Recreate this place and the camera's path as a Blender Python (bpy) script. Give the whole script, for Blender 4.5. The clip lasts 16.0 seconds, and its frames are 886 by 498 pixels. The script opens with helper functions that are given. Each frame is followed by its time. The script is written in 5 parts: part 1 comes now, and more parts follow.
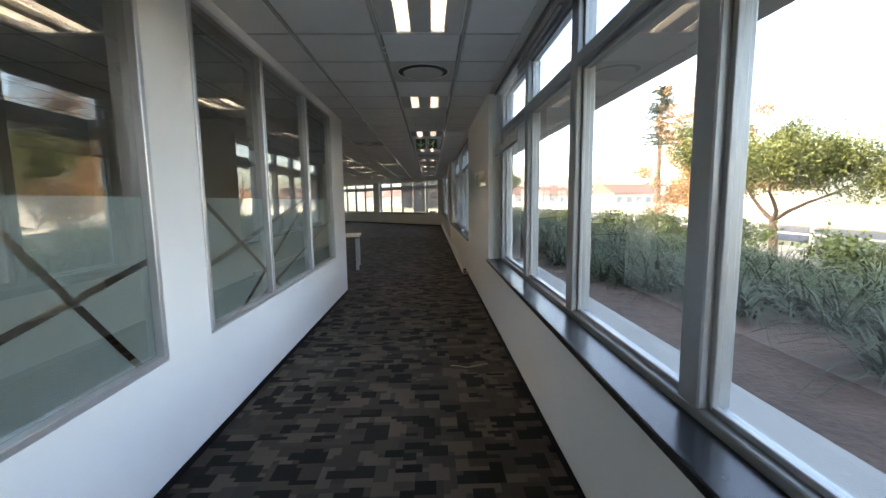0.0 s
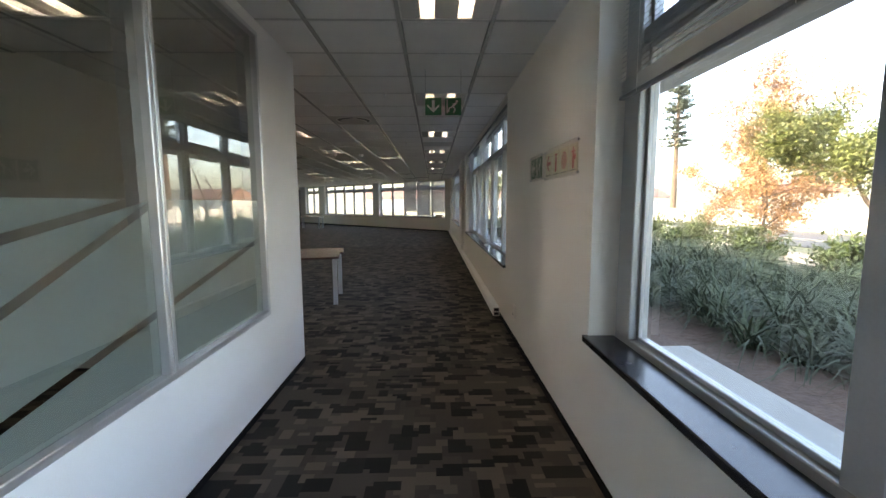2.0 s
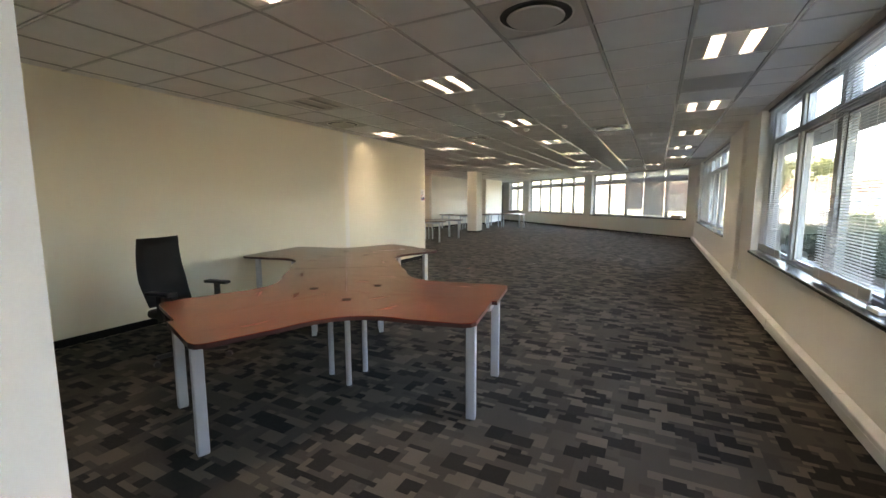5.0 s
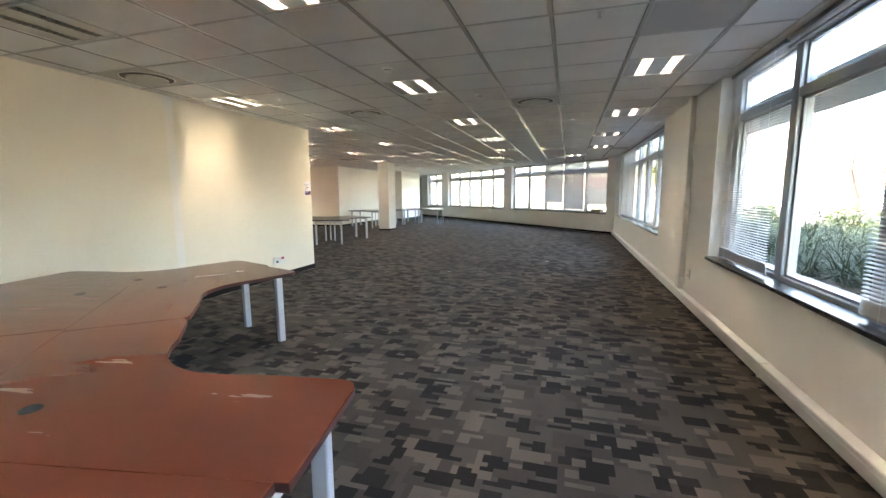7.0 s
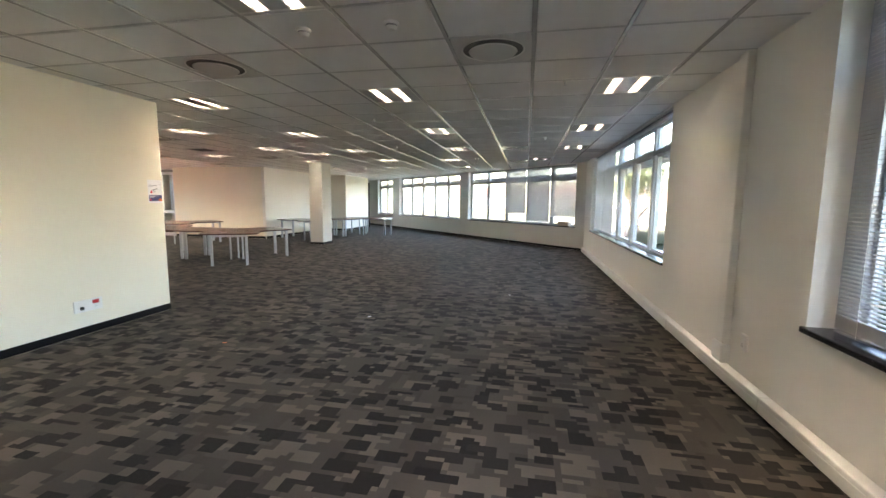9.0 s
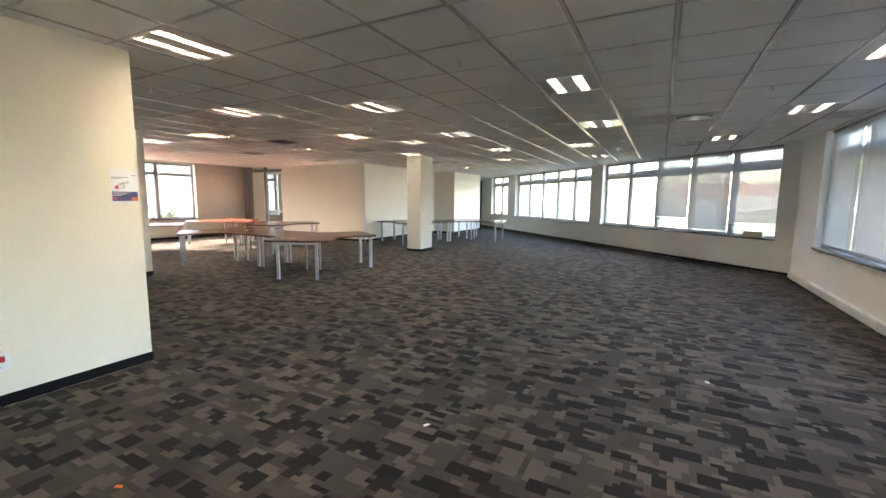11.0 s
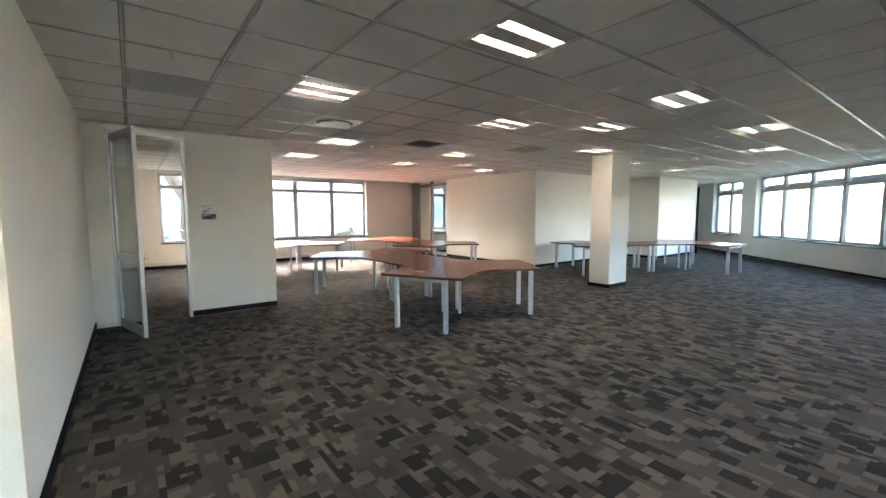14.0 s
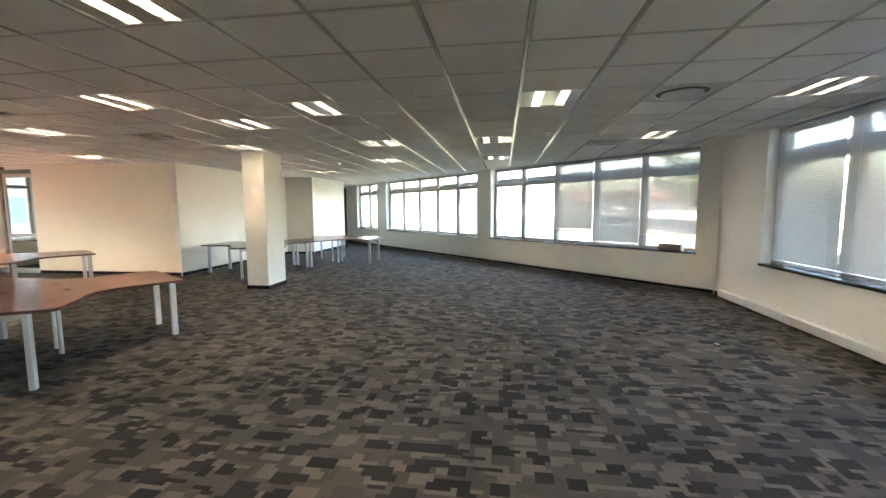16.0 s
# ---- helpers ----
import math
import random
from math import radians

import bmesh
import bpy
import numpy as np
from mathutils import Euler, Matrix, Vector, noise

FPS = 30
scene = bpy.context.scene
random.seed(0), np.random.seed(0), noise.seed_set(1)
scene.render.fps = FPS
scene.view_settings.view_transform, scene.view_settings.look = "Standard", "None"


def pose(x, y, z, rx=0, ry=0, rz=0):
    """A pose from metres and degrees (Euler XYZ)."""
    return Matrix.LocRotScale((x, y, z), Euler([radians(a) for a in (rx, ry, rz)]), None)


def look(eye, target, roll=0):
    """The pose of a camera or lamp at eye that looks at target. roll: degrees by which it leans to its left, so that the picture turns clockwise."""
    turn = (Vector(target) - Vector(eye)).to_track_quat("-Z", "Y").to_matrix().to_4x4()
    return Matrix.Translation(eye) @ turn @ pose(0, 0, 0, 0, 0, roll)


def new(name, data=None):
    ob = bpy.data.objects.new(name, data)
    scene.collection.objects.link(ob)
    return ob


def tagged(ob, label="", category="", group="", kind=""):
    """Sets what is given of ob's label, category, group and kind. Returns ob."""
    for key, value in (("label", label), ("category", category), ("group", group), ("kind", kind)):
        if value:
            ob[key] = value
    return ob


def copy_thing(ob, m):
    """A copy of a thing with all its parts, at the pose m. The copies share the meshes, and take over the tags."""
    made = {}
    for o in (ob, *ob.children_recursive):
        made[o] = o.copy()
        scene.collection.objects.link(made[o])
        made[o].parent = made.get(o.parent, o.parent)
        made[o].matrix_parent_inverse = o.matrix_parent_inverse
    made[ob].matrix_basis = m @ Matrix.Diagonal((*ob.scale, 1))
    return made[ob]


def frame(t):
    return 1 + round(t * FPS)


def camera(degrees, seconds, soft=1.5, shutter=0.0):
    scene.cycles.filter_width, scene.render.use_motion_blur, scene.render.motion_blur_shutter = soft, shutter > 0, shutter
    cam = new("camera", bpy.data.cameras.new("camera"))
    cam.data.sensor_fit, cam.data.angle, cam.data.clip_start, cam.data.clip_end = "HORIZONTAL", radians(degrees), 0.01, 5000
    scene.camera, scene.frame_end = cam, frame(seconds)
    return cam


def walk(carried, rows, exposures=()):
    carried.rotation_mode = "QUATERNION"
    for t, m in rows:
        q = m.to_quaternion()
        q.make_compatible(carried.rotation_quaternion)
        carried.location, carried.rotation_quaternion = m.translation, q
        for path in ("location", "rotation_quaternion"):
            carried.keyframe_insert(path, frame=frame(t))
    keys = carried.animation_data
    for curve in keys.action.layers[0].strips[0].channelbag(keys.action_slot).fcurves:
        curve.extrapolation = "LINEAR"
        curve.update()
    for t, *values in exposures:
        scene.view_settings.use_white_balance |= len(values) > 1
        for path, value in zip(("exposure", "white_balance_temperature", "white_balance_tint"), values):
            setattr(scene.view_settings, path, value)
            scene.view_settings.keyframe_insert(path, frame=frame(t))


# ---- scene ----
cam = camera(94.2, 16.0)
PATH = [
    (0, (0.382, -0.625, 1.462), (0.44, 1.36, 1.231), -0.7),
    (0.5, (0.312, 0.14, 1.477), (0.413, 2.126, 1.263), 0.0),
    (1, (0.321, 0.846, 1.468), (0.41, 2.83, 1.228), -0.2),
    (1.5, (0.265, 1.558, 1.469), (0.338, 3.543, 1.237), -0.0),
    (2, (0.236, 2.235, 1.478), (0.281, 4.223, 1.258), -0.2),
    (2.5, (0.191, 2.898, 1.476), (0.187, 4.884, 1.241), -0.1),
    (3, (0.182, 3.549, 1.483), (0.11, 5.534, 1.247), 0.2),
    (3.5, (0.135, 4.182, 1.483), (-0.096, 6.154, 1.242), 0.4),
    (4, (0.053, 4.799, 1.502), (-0.405, 6.729, 1.248), 0.4),
    (4.5, (-0.025, 5.297, 1.486), (-0.746, 7.148, 1.254), 0.1),
    (4.7, (-0.083, 5.473, 1.477), (-0.901, 7.283, 1.246), 0.0),
    (5.75, (-0.300, 6.480, 1.484), (-1.270, 8.215, 1.240), -0.2),
    (6.8, (-0.495, 7.498, 1.491), (-1.18, 9.358, 1.227), -0.4),
    (7, (-0.489, 7.736, 1.486), (-1.064, 9.633, 1.219), -0.4),
    (7.5, (-0.527, 8.341, 1.484), (-0.879, 10.291, 1.215), -0.1),
    (8, (-0.542, 8.966, 1.495), (-0.818, 10.933, 1.264), 0.1),
    (8.2, (-0.557, 9.204, 1.511), (-0.834, 11.172, 1.283), 0.2),
    (10.5, (-1.096, 12.318, 1.51), (-1.906, 14.13, 1.268), 0.5),
    (11, (-1.322, 12.927, 1.51), (-2.247, 14.685, 1.272), 0.5),
    (11.5, (-1.57, 13.538, 1.529), (-2.645, 15.21, 1.31), 0.5),
    (12, (-1.87, 14.085, 1.52), (-3.099, 15.651, 1.326), 0.6),
    (12.5, (-2.153, 14.568, 1.519), (-3.557, 15.982, 1.347), 0.5),
    (13, (-2.464, 14.941, 1.528), (-3.987, 16.227, 1.363), 0.5),
    (13.5, (-2.695, 15.212, 1.543), (-4.299, 16.396, 1.388), 0.3),
    (14, (-2.818, 15.379, 1.535), (-4.406, 16.582, 1.365), -0.2),
    (14.5, (-2.876, 15.415, 1.558), (-4.256, 16.852, 1.382), -0.7),
    (15, (-2.894, 15.468, 1.56), (-3.942, 17.162, 1.383), -0.9),
    (15.5, (-2.814, 15.461, 1.59), (-3.456, 17.346, 1.4), -0.7),
    (16, (-2.766, 15.538, 1.59), (-3.054, 17.508, 1.396), -0.4),
]
EXPOSURES = [(0.0, 4.4, 7900, 24), (1.5, 4.62, 7900, 24), (2.2, 4.8, 8000, 24), (3.0, 5.6, 8300, 26), (4.6, 5.6, 8400, 24), (7.0, 6.1, 7700, 24), (8.0, 5.95, 7600, 24), (12.0, 6.1, 7600, 23), (13.4, 6.05, 6900, 21), (14.4, 6.15, 6800, 20), (16.0, 6.25, 7800, 21)]
walk(cam, [(t, look(eye, target, roll)) for t, eye, target, roll in PATH], EXPOSURES)

# ---- light ----
SUN_EL, SUN_ROT = 28.0, 258.0
world = bpy.data.worlds.new("world")
scene.world = world
world.use_nodes = True
wn = world.node_tree.nodes
sky = wn.new("ShaderNodeTexSky")
sky.sky_type, sky.sun_disc = "NISHITA", False
sky.sun_elevation, sky.sun_rotation = radians(SUN_EL), radians(SUN_ROT)
sky.air_density, sky.dust_density, sky.ozone_density = 1.0, 3.5, 1.0
wn["Background"].inputs["Strength"].default_value = 0.15
world.node_tree.links.new(sky.outputs[0], wn["Background"].inputs["Color"])

sun_data = bpy.data.lights.new("sun", "SUN")
sun_data.energy, sun_data.angle, sun_data.color = 0.5, radians(0.5), (1.0, 0.93, 0.84)
sun = new("sun", sun_data)
a_, e_ = radians(SUN_ROT), radians(SUN_EL)
sun.matrix_world = look((0, 0, 0), (-math.sin(a_) * math.cos(e_), -math.cos(a_) * math.cos(e_), -math.sin(e_)))


# ---- materials ----
def mat(name, colour, rough=0.6, metal=0.0, spread=0.12, scale=6.0, fine=60.0, bump=0.15, hue=None, spec=0.5, coat=0.0, stretch=None, dist=0.002):
    """A surface with two scales of variation and a fine relief."""
    m = bpy.data.materials.new(name)
    m.use_nodes = True
    n, l = m.node_tree.nodes, m.node_tree.links
    b = n["Principled BSDF"]
    b.inputs["Metallic"].default_value = metal
    b.inputs["Specular IOR Level"].default_value = spec
    b.inputs["Coat Weight"].default_value = coat
    tc = n.new("ShaderNodeTexCoord")
    src = tc.outputs["Object"]
    if stretch:
        mp = n.new("ShaderNodeMapping")
        mp.inputs["Scale"].default_value = stretch
        l.new(src, mp.inputs[0])
        src = mp.outputs[0]
    big, small = n.new("ShaderNodeTexNoise"), n.new("ShaderNodeTexNoise")
    big.inputs["Scale"].default_value, big.inputs["Detail"].default_value = scale, 5
    small.inputs["Scale"].default_value, small.inputs["Detail"].default_value = fine, 3
    l.new(src, big.inputs["Vector"]), l.new(src, small.inputs["Vector"])
    add = n.new("ShaderNodeMath")
    add.operation = "MULTIPLY_ADD"
    add.inputs[1].default_value = 0.6
    l.new(big.outputs["Fac"], add.inputs[0])
    half = n.new("ShaderNodeMath")
    half.operation = "MULTIPLY"
    half.inputs[1].default_value = 0.4
    l.new(small.outputs["Fac"], half.inputs[0]), l.new(half.outputs[0], add.inputs[2])
    ramp = n.new("ShaderNodeValToRGB")
    hue = hue or (1, 1, 1)
    ramp.color_ramp.elements[0].position, ramp.color_ramp.elements[1].position = 0.3, 0.7
    ramp.color_ramp.elements[0].color = (*[max(0, c * (1 - spread)) for c in colour], 1)
    ramp.color_ramp.elements[1].color = (*[min(1, c * (1 + spread) * h) for c, h in zip(colour, hue)], 1)
    l.new(add.outputs[0], ramp.inputs[0]), l.new(ramp.outputs[0], b.inputs["Base Color"])
    rr = n.new("ShaderNodeMapRange")
    rr.inputs["To Min"].default_value, rr.inputs["To Max"].default_value = max(0.02, rough - 0.08), min(1, rough + 0.08)
    l.new(big.outputs["Fac"], rr.inputs[0]), l.new(rr.outputs[0], b.inputs["Roughness"])
    if bump:
        bp = n.new("ShaderNodeBump")
        bp.inputs["Strength"].default_value, bp.inputs["Distance"].default_value = bump, dist
        l.new(small.outputs["Fac"], bp.inputs["Height"]), l.new(bp.outputs[0], b.inputs["Normal"])
    return m


def glass_mat(name, tint=(1, 1, 1), rough=0.0, alpha=1.0, base=(1, 1, 1)):
    m = bpy.data.materials.new(name)
    m.use_nodes = True
    b = m.node_tree.nodes["Principled BSDF"]
    b.inputs["Base Color"].default_value = (*tint, 1)
    b.inputs["Roughness"].default_value = rough
    b.inputs["IOR"].default_value = 1.5
    b.inputs["Transmission Weight"].default_value = alpha
    return m


def thin_glass(name, tint=(0.9, 0.93, 0.92), ior=1.5, graze=0.9):
    """A single sheet: it lets light straight through and mirrors by its angle."""
    m = bpy.data.materials.new(name)
    m.use_nodes = True
    n, l = m.node_tree.nodes, m.node_tree.links
    n.remove(n["Principled BSDF"])
    t, g, f, mix = n.new("ShaderNodeBsdfTransparent"), n.new("ShaderNodeBsdfGlossy"), n.new("ShaderNodeLayerWeight"), n.new("ShaderNodeMixShader")
    t.inputs[0].default_value = (*tint, 1)
    g.inputs["Roughness"].default_value = 0.01
    g.inputs[0].default_value = (0.95, 0.97, 0.97, 1)
    f.inputs["Blend"].default_value = 0.5
    r0 = ((ior - 1) / (ior + 1)) ** 2 * 1.9
    p5, ma = n.new("ShaderNodeMath"), n.new("ShaderNodeMath")
    p5.operation, ma.operation = "POWER", "MULTIPLY_ADD"
    p5.inputs[1].default_value = 4.0
    ma.inputs[1].default_value, ma.inputs[2].default_value = graze - r0, r0
    l.new(f.outputs["Facing"], p5.inputs[0]), l.new(p5.outputs[0], ma.inputs[0])
    l.new(ma.outputs[0], mix.inputs[0]), l.new(t.outputs[0], mix.inputs[1]), l.new(g.outputs[0], mix.inputs[2])
    l.new(mix.outputs[0], n["Material Output"].inputs[0])
    return m


def glow(name, colour, strength):
    m = bpy.data.materials.new(name)
    m.use_nodes = True
    b = m.node_tree.nodes["Principled BSDF"]
    b.inputs["Base Color"].default_value = (*colour, 1)
    b.inputs["Emission Color"].default_value = (*colour, 1)
    b.inputs["Emission Strength"].default_value = strength
    return m


PAINT = mat("wall_paint", (0.80, 0.775, 0.715), 0.62, spread=0.03, scale=0.9, fine=160, bump=0.12)
WHITE = mat("white_paint", (0.82, 0.82, 0.82), 0.5, spread=0.03, scale=1.2, fine=140, bump=0.1)
CREAM = mat("cream_paint", (0.80, 0.75, 0.62), 0.62, spread=0.03, scale=0.9, fine=160, bump=0.12)
OUTER = mat("outer_render", (0.45, 0.44, 0.42), 0.85, spread=0.12, scale=2, fine=90, bump=0.4)
TILE = mat("ceiling_tile", (0.86, 0.86, 0.85), 0.9, spread=0.05, scale=2.5, fine=260, bump=0.35)
TBAR = mat("ceiling_bar", (0.66, 0.66, 0.65), 0.24, spread=0.04, scale=3, fine=80, bump=0.0, metal=0.2)
TEE = mat("ceiling_tee", (0.60, 0.60, 0.59), 0.6, spread=0.05, scale=3, fine=80, bump=0.0)
ALU = mat("window_aluminium", (0.42, 0.44, 0.45), 0.42, metal=0.45, spread=0.07, scale=2, fine=120, bump=0.05)
SILVER = mat("partition_aluminium", (0.62, 0.63, 0.65), 0.33, metal=0.8, spread=0.05, scale=2, fine=120, bump=0.04)
STONE = mat("black_stone", (0.018, 0.021, 0.026), 0.24, spread=0.5, scale=14, fine=300, bump=0.05, spec=0.6)
CONCRETE = mat("pale_concrete", (0.44, 0.43, 0.40), 0.85, spread=0.12, scale=3, fine=80, bump=0.3)
SKIRT = mat("black_skirting", (0.006, 0.006, 0.007), 0.8, spread=0.3, scale=5, fine=90, bump=0.1, spec=0.15)
PLASTIC = mat("white_plastic", (0.78, 0.77, 0.74), 0.4, spread=0.03, scale=4, fine=90, bump=0.03)
DARK = mat("dark_plastic", (0.02, 0.02, 0.022), 0.5, spread=0.3, scale=8, fine=90, bump=0.1)
GREY = mat("grey_metal", (0.22, 0.22, 0.22), 0.5, metal=0.2, spread=0.1, scale=5, fine=90, bump=0.05)
LEG = mat("silver_powdercoat", (0.50, 0.53, 0.57), 0.36, metal=0.45, spread=0.06, scale=6, fine=200, bump=0.05)
WOOD = mat("red_brown_laminate", (0.17, 0.043, 0.024), 0.25, spread=0.06, scale=1.6, fine=60, bump=0, stretch=(1, 6, 1), hue=(1.0, 0.98, 0.95), spec=0.5)
EDGE = mat("dark_red_edge", (0.028, 0.007, 0.007), 0.35, spread=0.2, scale=6, fine=90, bump=0.03)
SLAT = mat("blind_slat", (0.40, 0.40, 0.39), 0.42, spread=0.05, scale=5, fine=60, bump=0.02, metal=0.1)
sn, sl = SLAT.node_tree.nodes, SLAT.node_tree.links
tr, mx = sn.new("ShaderNodeBsdfTranslucent"), sn.new("ShaderNodeMixShader")
tr.inputs[0].default_value, mx.inputs[0].default_value = (0.5, 0.5, 0.48, 1), 0.08
sl.new(sn["Principled BSDF"].outputs[0], mx.inputs[1]), sl.new(tr.outputs[0], mx.inputs[2]), sl.new(mx.outputs[0], sn["Material Output"].inputs[0])
PAPER = mat("white_paper", (0.80, 0.80, 0.81), 0.6, spread=0.03, scale=8, fine=120, bump=0.05)
NAVY = mat("navy_print", (0.045, 0.04, 0.14), 0.5, spread=0.15, scale=12, fine=90, bump=0.0)
PINK = mat("red_print", (0.62, 0.06, 0.10), 0.5, spread=0.15, scale=12, fine=90, bump=0.0)
ORANGE = mat("orange_print", (0.75, 0.16, 0.03), 0.5, spread=0.2, scale=12, fine=90, bump=0.0)
INK = mat("dark_print", (0.05, 0.05, 0.06), 0.5, spread=0.1, scale=12, fine=90, bump=0.0)
GREEN = mat("sign_green", (0.01, 0.16, 0.06), 0.35, spread=0.1, scale=12, fine=90, bump=0.0)
SIGNW = mat("sign_white", (0.78, 0.80, 0.74), 0.4, spread=0.04, scale=12, fine=90, bump=0.0)
SIGNY = mat("sign_cream", (0.74, 0.70, 0.52), 0.4, spread=0.04, scale=12, fine=90, bump=0.0)
RED = mat("sign_red", (0.50, 0.02, 0.025), 0.4, spread=0.1, scale=12, fine=90, bump=0.0)
CARD = mat("cardboard", (0.52, 0.45, 0.35), 0.8, spread=0.15, scale=6, fine=80, bump=0.2)
MESH = mat("black_chair_mesh", (0.015, 0.015, 0.016), 0.7, spread=0.3, scale=30, fine=300, bump=0.4)
GLASS = thin_glass("window_glass", (0.42, 0.48, 0.48))
TINTED = thin_glass("partition_glass", (0.62, 0.66, 0.64), 1.75)
FROST = glass_mat("frosted_film", (0.58, 0.63, 0.62), 0.5, 0.2)
ACRYLIC = thin_glass("clear_acrylic", (0.97, 0.97, 0.96), 1.3, 0.3)
TUBE = glow("fluorescent_tube", (1.0, 0.92, 0.77), 6.5)
GLOSS = mat("gloss_white_enamel", (0.76, 0.75, 0.72), 0.12, spread=0.03, scale=4, fine=90, bump=0.02)
REFLECT = mat("louvre_aluminium", (0.36, 0.36, 0.35), 0.35, metal=0.5, spread=0.05, scale=6, fine=60, bump=0.0)
SOIL = mat("garden_soil", (0.095, 0.062, 0.045), 0.95, spread=0.45, scale=1.6, fine=22, bump=0.9, dist=0.02)
LEAF = mat("strap_leaf", (0.040, 0.060, 0.042), 0.6, spread=0.5, scale=3, fine=30, bump=0.1, hue=(1.2, 1.15, 0.9), spec=0.18)
BUSH = mat("shrub_leaf", (0.040, 0.066, 0.026), 0.55, spread=0.5, scale=2, fine=20, bump=0.1, hue=(1.5, 1.3, 0.7))
LOUVRE = mat("dark_vent", (0.05, 0.045, 0.042), 0.6, spread=0.15, scale=5, fine=90, bump=0.05)
VENT = mat("vent_grey", (0.50, 0.50, 0.50), 0.5, metal=0.1, spread=0.06, scale=5, fine=90, bump=0.05)
TREELEAF = mat("tree_leaf", (0.05, 0.068, 0.022), 0.55, spread=0.55, scale=1.2, fine=16, bump=0.1, hue=(1.5, 1.3, 0.7))
AUTUMN = mat("autumn_leaf", (0.27, 0.145, 0.068), 0.6, spread=0.5, scale=1.2, fine=16, bump=0.1, hue=(1.2, 1.25, 1.2))
BARK = mat("bark", (0.11, 0.08, 0.06), 0.9, spread=0.4, scale=5, fine=40, bump=0.8, stretch=(1, 1, 0.2), dist=0.01)
PINE = mat("pine_needles", (0.055, 0.075, 0.055), 0.7, spread=0.4, scale=1, fine=12, bump=0.2)
ROAD = mat("asphalt", (0.06, 0.06, 0.062), 0.9, spread=0.2, scale=1, fine=60, bump=0.4)
LAND = mat("dry_ground", (0.20, 0.16, 0.10), 0.95, spread=0.35, scale=0.05, fine=1.5, bump=0.3, hue=(0.8, 1.0, 0.7))
PAVE = mat("paving", (0.34, 0.30, 0.25), 0.9, spread=0.15, scale=1.2, fine=30, bump=0.3)
BRICKY = mat("far_wall_paint", (0.55, 0.53, 0.49), 0.8, spread=0.08, scale=0.5, fine=20, bump=0.1)
ROOFY = mat("far_roof", (0.22, 0.12, 0.09), 0.8, spread=0.2, scale=0.8, fine=20, bump=0.2)
BLUEGL = mat("far_window_glass", (0.26, 0.31, 0.37), 0.15, spread=0.2, scale=0.6, fine=8, bump=0.0)
HILL = mat("far_hills", (0.17, 0.17, 0.12), 0.95, spread=0.3, scale=0.01, fine=0.12, bump=0.2)
CARPET_TONES = ((0.0128, 0.0114, 0.0106), (0.0185, 0.0164, 0.0147), (0.046, 0.0400, 0.0332), (0.057, 0.0495, 0.0408), (0.092, 0.0795, 0.0640))
CARPET = [mat("carpet_tone_%d" % i, c, 0.95, spread=0.34, scale=1.6, fine=230, bump=0.8, spec=0.12, dist=0.003, stretch=(1, 0.5, 1)) for i, c in enumerate(CARPET_TONES)]
for m in CARPET:
    m.node_tree.nodes["Principled BSDF"].inputs["Sheen Weight"].default_value = 0.025



# ---- building helpers ----
def box(bm, x0, x1, y0, y1, z0, z1, m=None):
    v = [Vector((x, y, z)) for z in (z0, z1) for y in (y0, y1) for x in (x0, x1)]
    v = [bm.verts.new(m @ p if m else p) for p in v]
    for f in ((0, 2, 3, 1), (4, 5, 7, 6), (0, 1, 5, 4), (2, 6, 7, 3), (0, 4, 6, 2), (1, 3, 7, 5)):
        bm.faces.new([v[i] for i in f])
    return v


def rbox(bm, x0, x1, y0, y1, z0, z1, r=0.004, m=None, seg=1):
    """A box with its edges rounded."""
    t = bmesh.new()
    box(t, x0, x1, y0, y1, z0, z1)
    r = min(r, 0.45 * min(abs(x1 - x0), abs(y1 - y0), abs(z1 - z0)))
    bmesh.ops.bevel(t, geom=list(t.edges), offset=r, segments=seg, affect="EDGES", profile=0.5)
    merge(bm, t, m)


def merge(bm, t, m=None):
    if m:
        t.transform(m)
    me = bpy.data.meshes.new("tmp")
    t.to_mesh(me)
    t.free()
    bm.from_mesh(me)
    bpy.data.meshes.remove(me)


def cyl(bm, r, z0, z1, m=None, n=16, r2=None):
    t = bmesh.new()
    bmesh.ops.create_cone(t, cap_ends=True, segments=n, radius1=r, radius2=r if r2 is None else r2, depth=z1 - z0)
    bmesh.ops.translate(t, verts=t.verts, vec=(0, 0, (z0 + z1) / 2))
    merge(bm, t, m)


def prism(bm, pts, z0, z1, m=None):
    """An upright prism over a closed outline that runs anticlockwise."""
    t = bmesh.new()
    lo = [t.verts.new((x, y, z0)) for x, y in pts]
    hi = [t.verts.new((x, y, z1)) for x, y in pts]
    t.faces.new(hi)
    t.faces.new(lo[::-1])
    k = len(pts)
    for i in range(k):
        t.faces.new((lo[i], lo[(i + 1) % k], hi[(i + 1) % k], hi[i]))
    merge(bm, t, m)


def mesh_of(name, bm, material, smooth=False):
    bmesh.ops.recalc_face_normals(bm, faces=bm.faces)
    me = bpy.data.meshes.new(name)
    bm.to_mesh(me)
    bm.free()
    me.materials.append(material)
    if smooth:
        me.polygons.foreach_set("use_smooth", [True] * len(me.polygons))
    return me


def part(name, bm, material, parent=None, label="", smooth=False):
    ob = new(name, mesh_of(name, bm, material, smooth))
    ob.parent = parent
    return tagged(ob, label)


def shared(name, me, parent, m=None):
    ob = new(name, me)
    ob.parent = parent
    if m is not None:
        ob.matrix_basis = m
    return ob


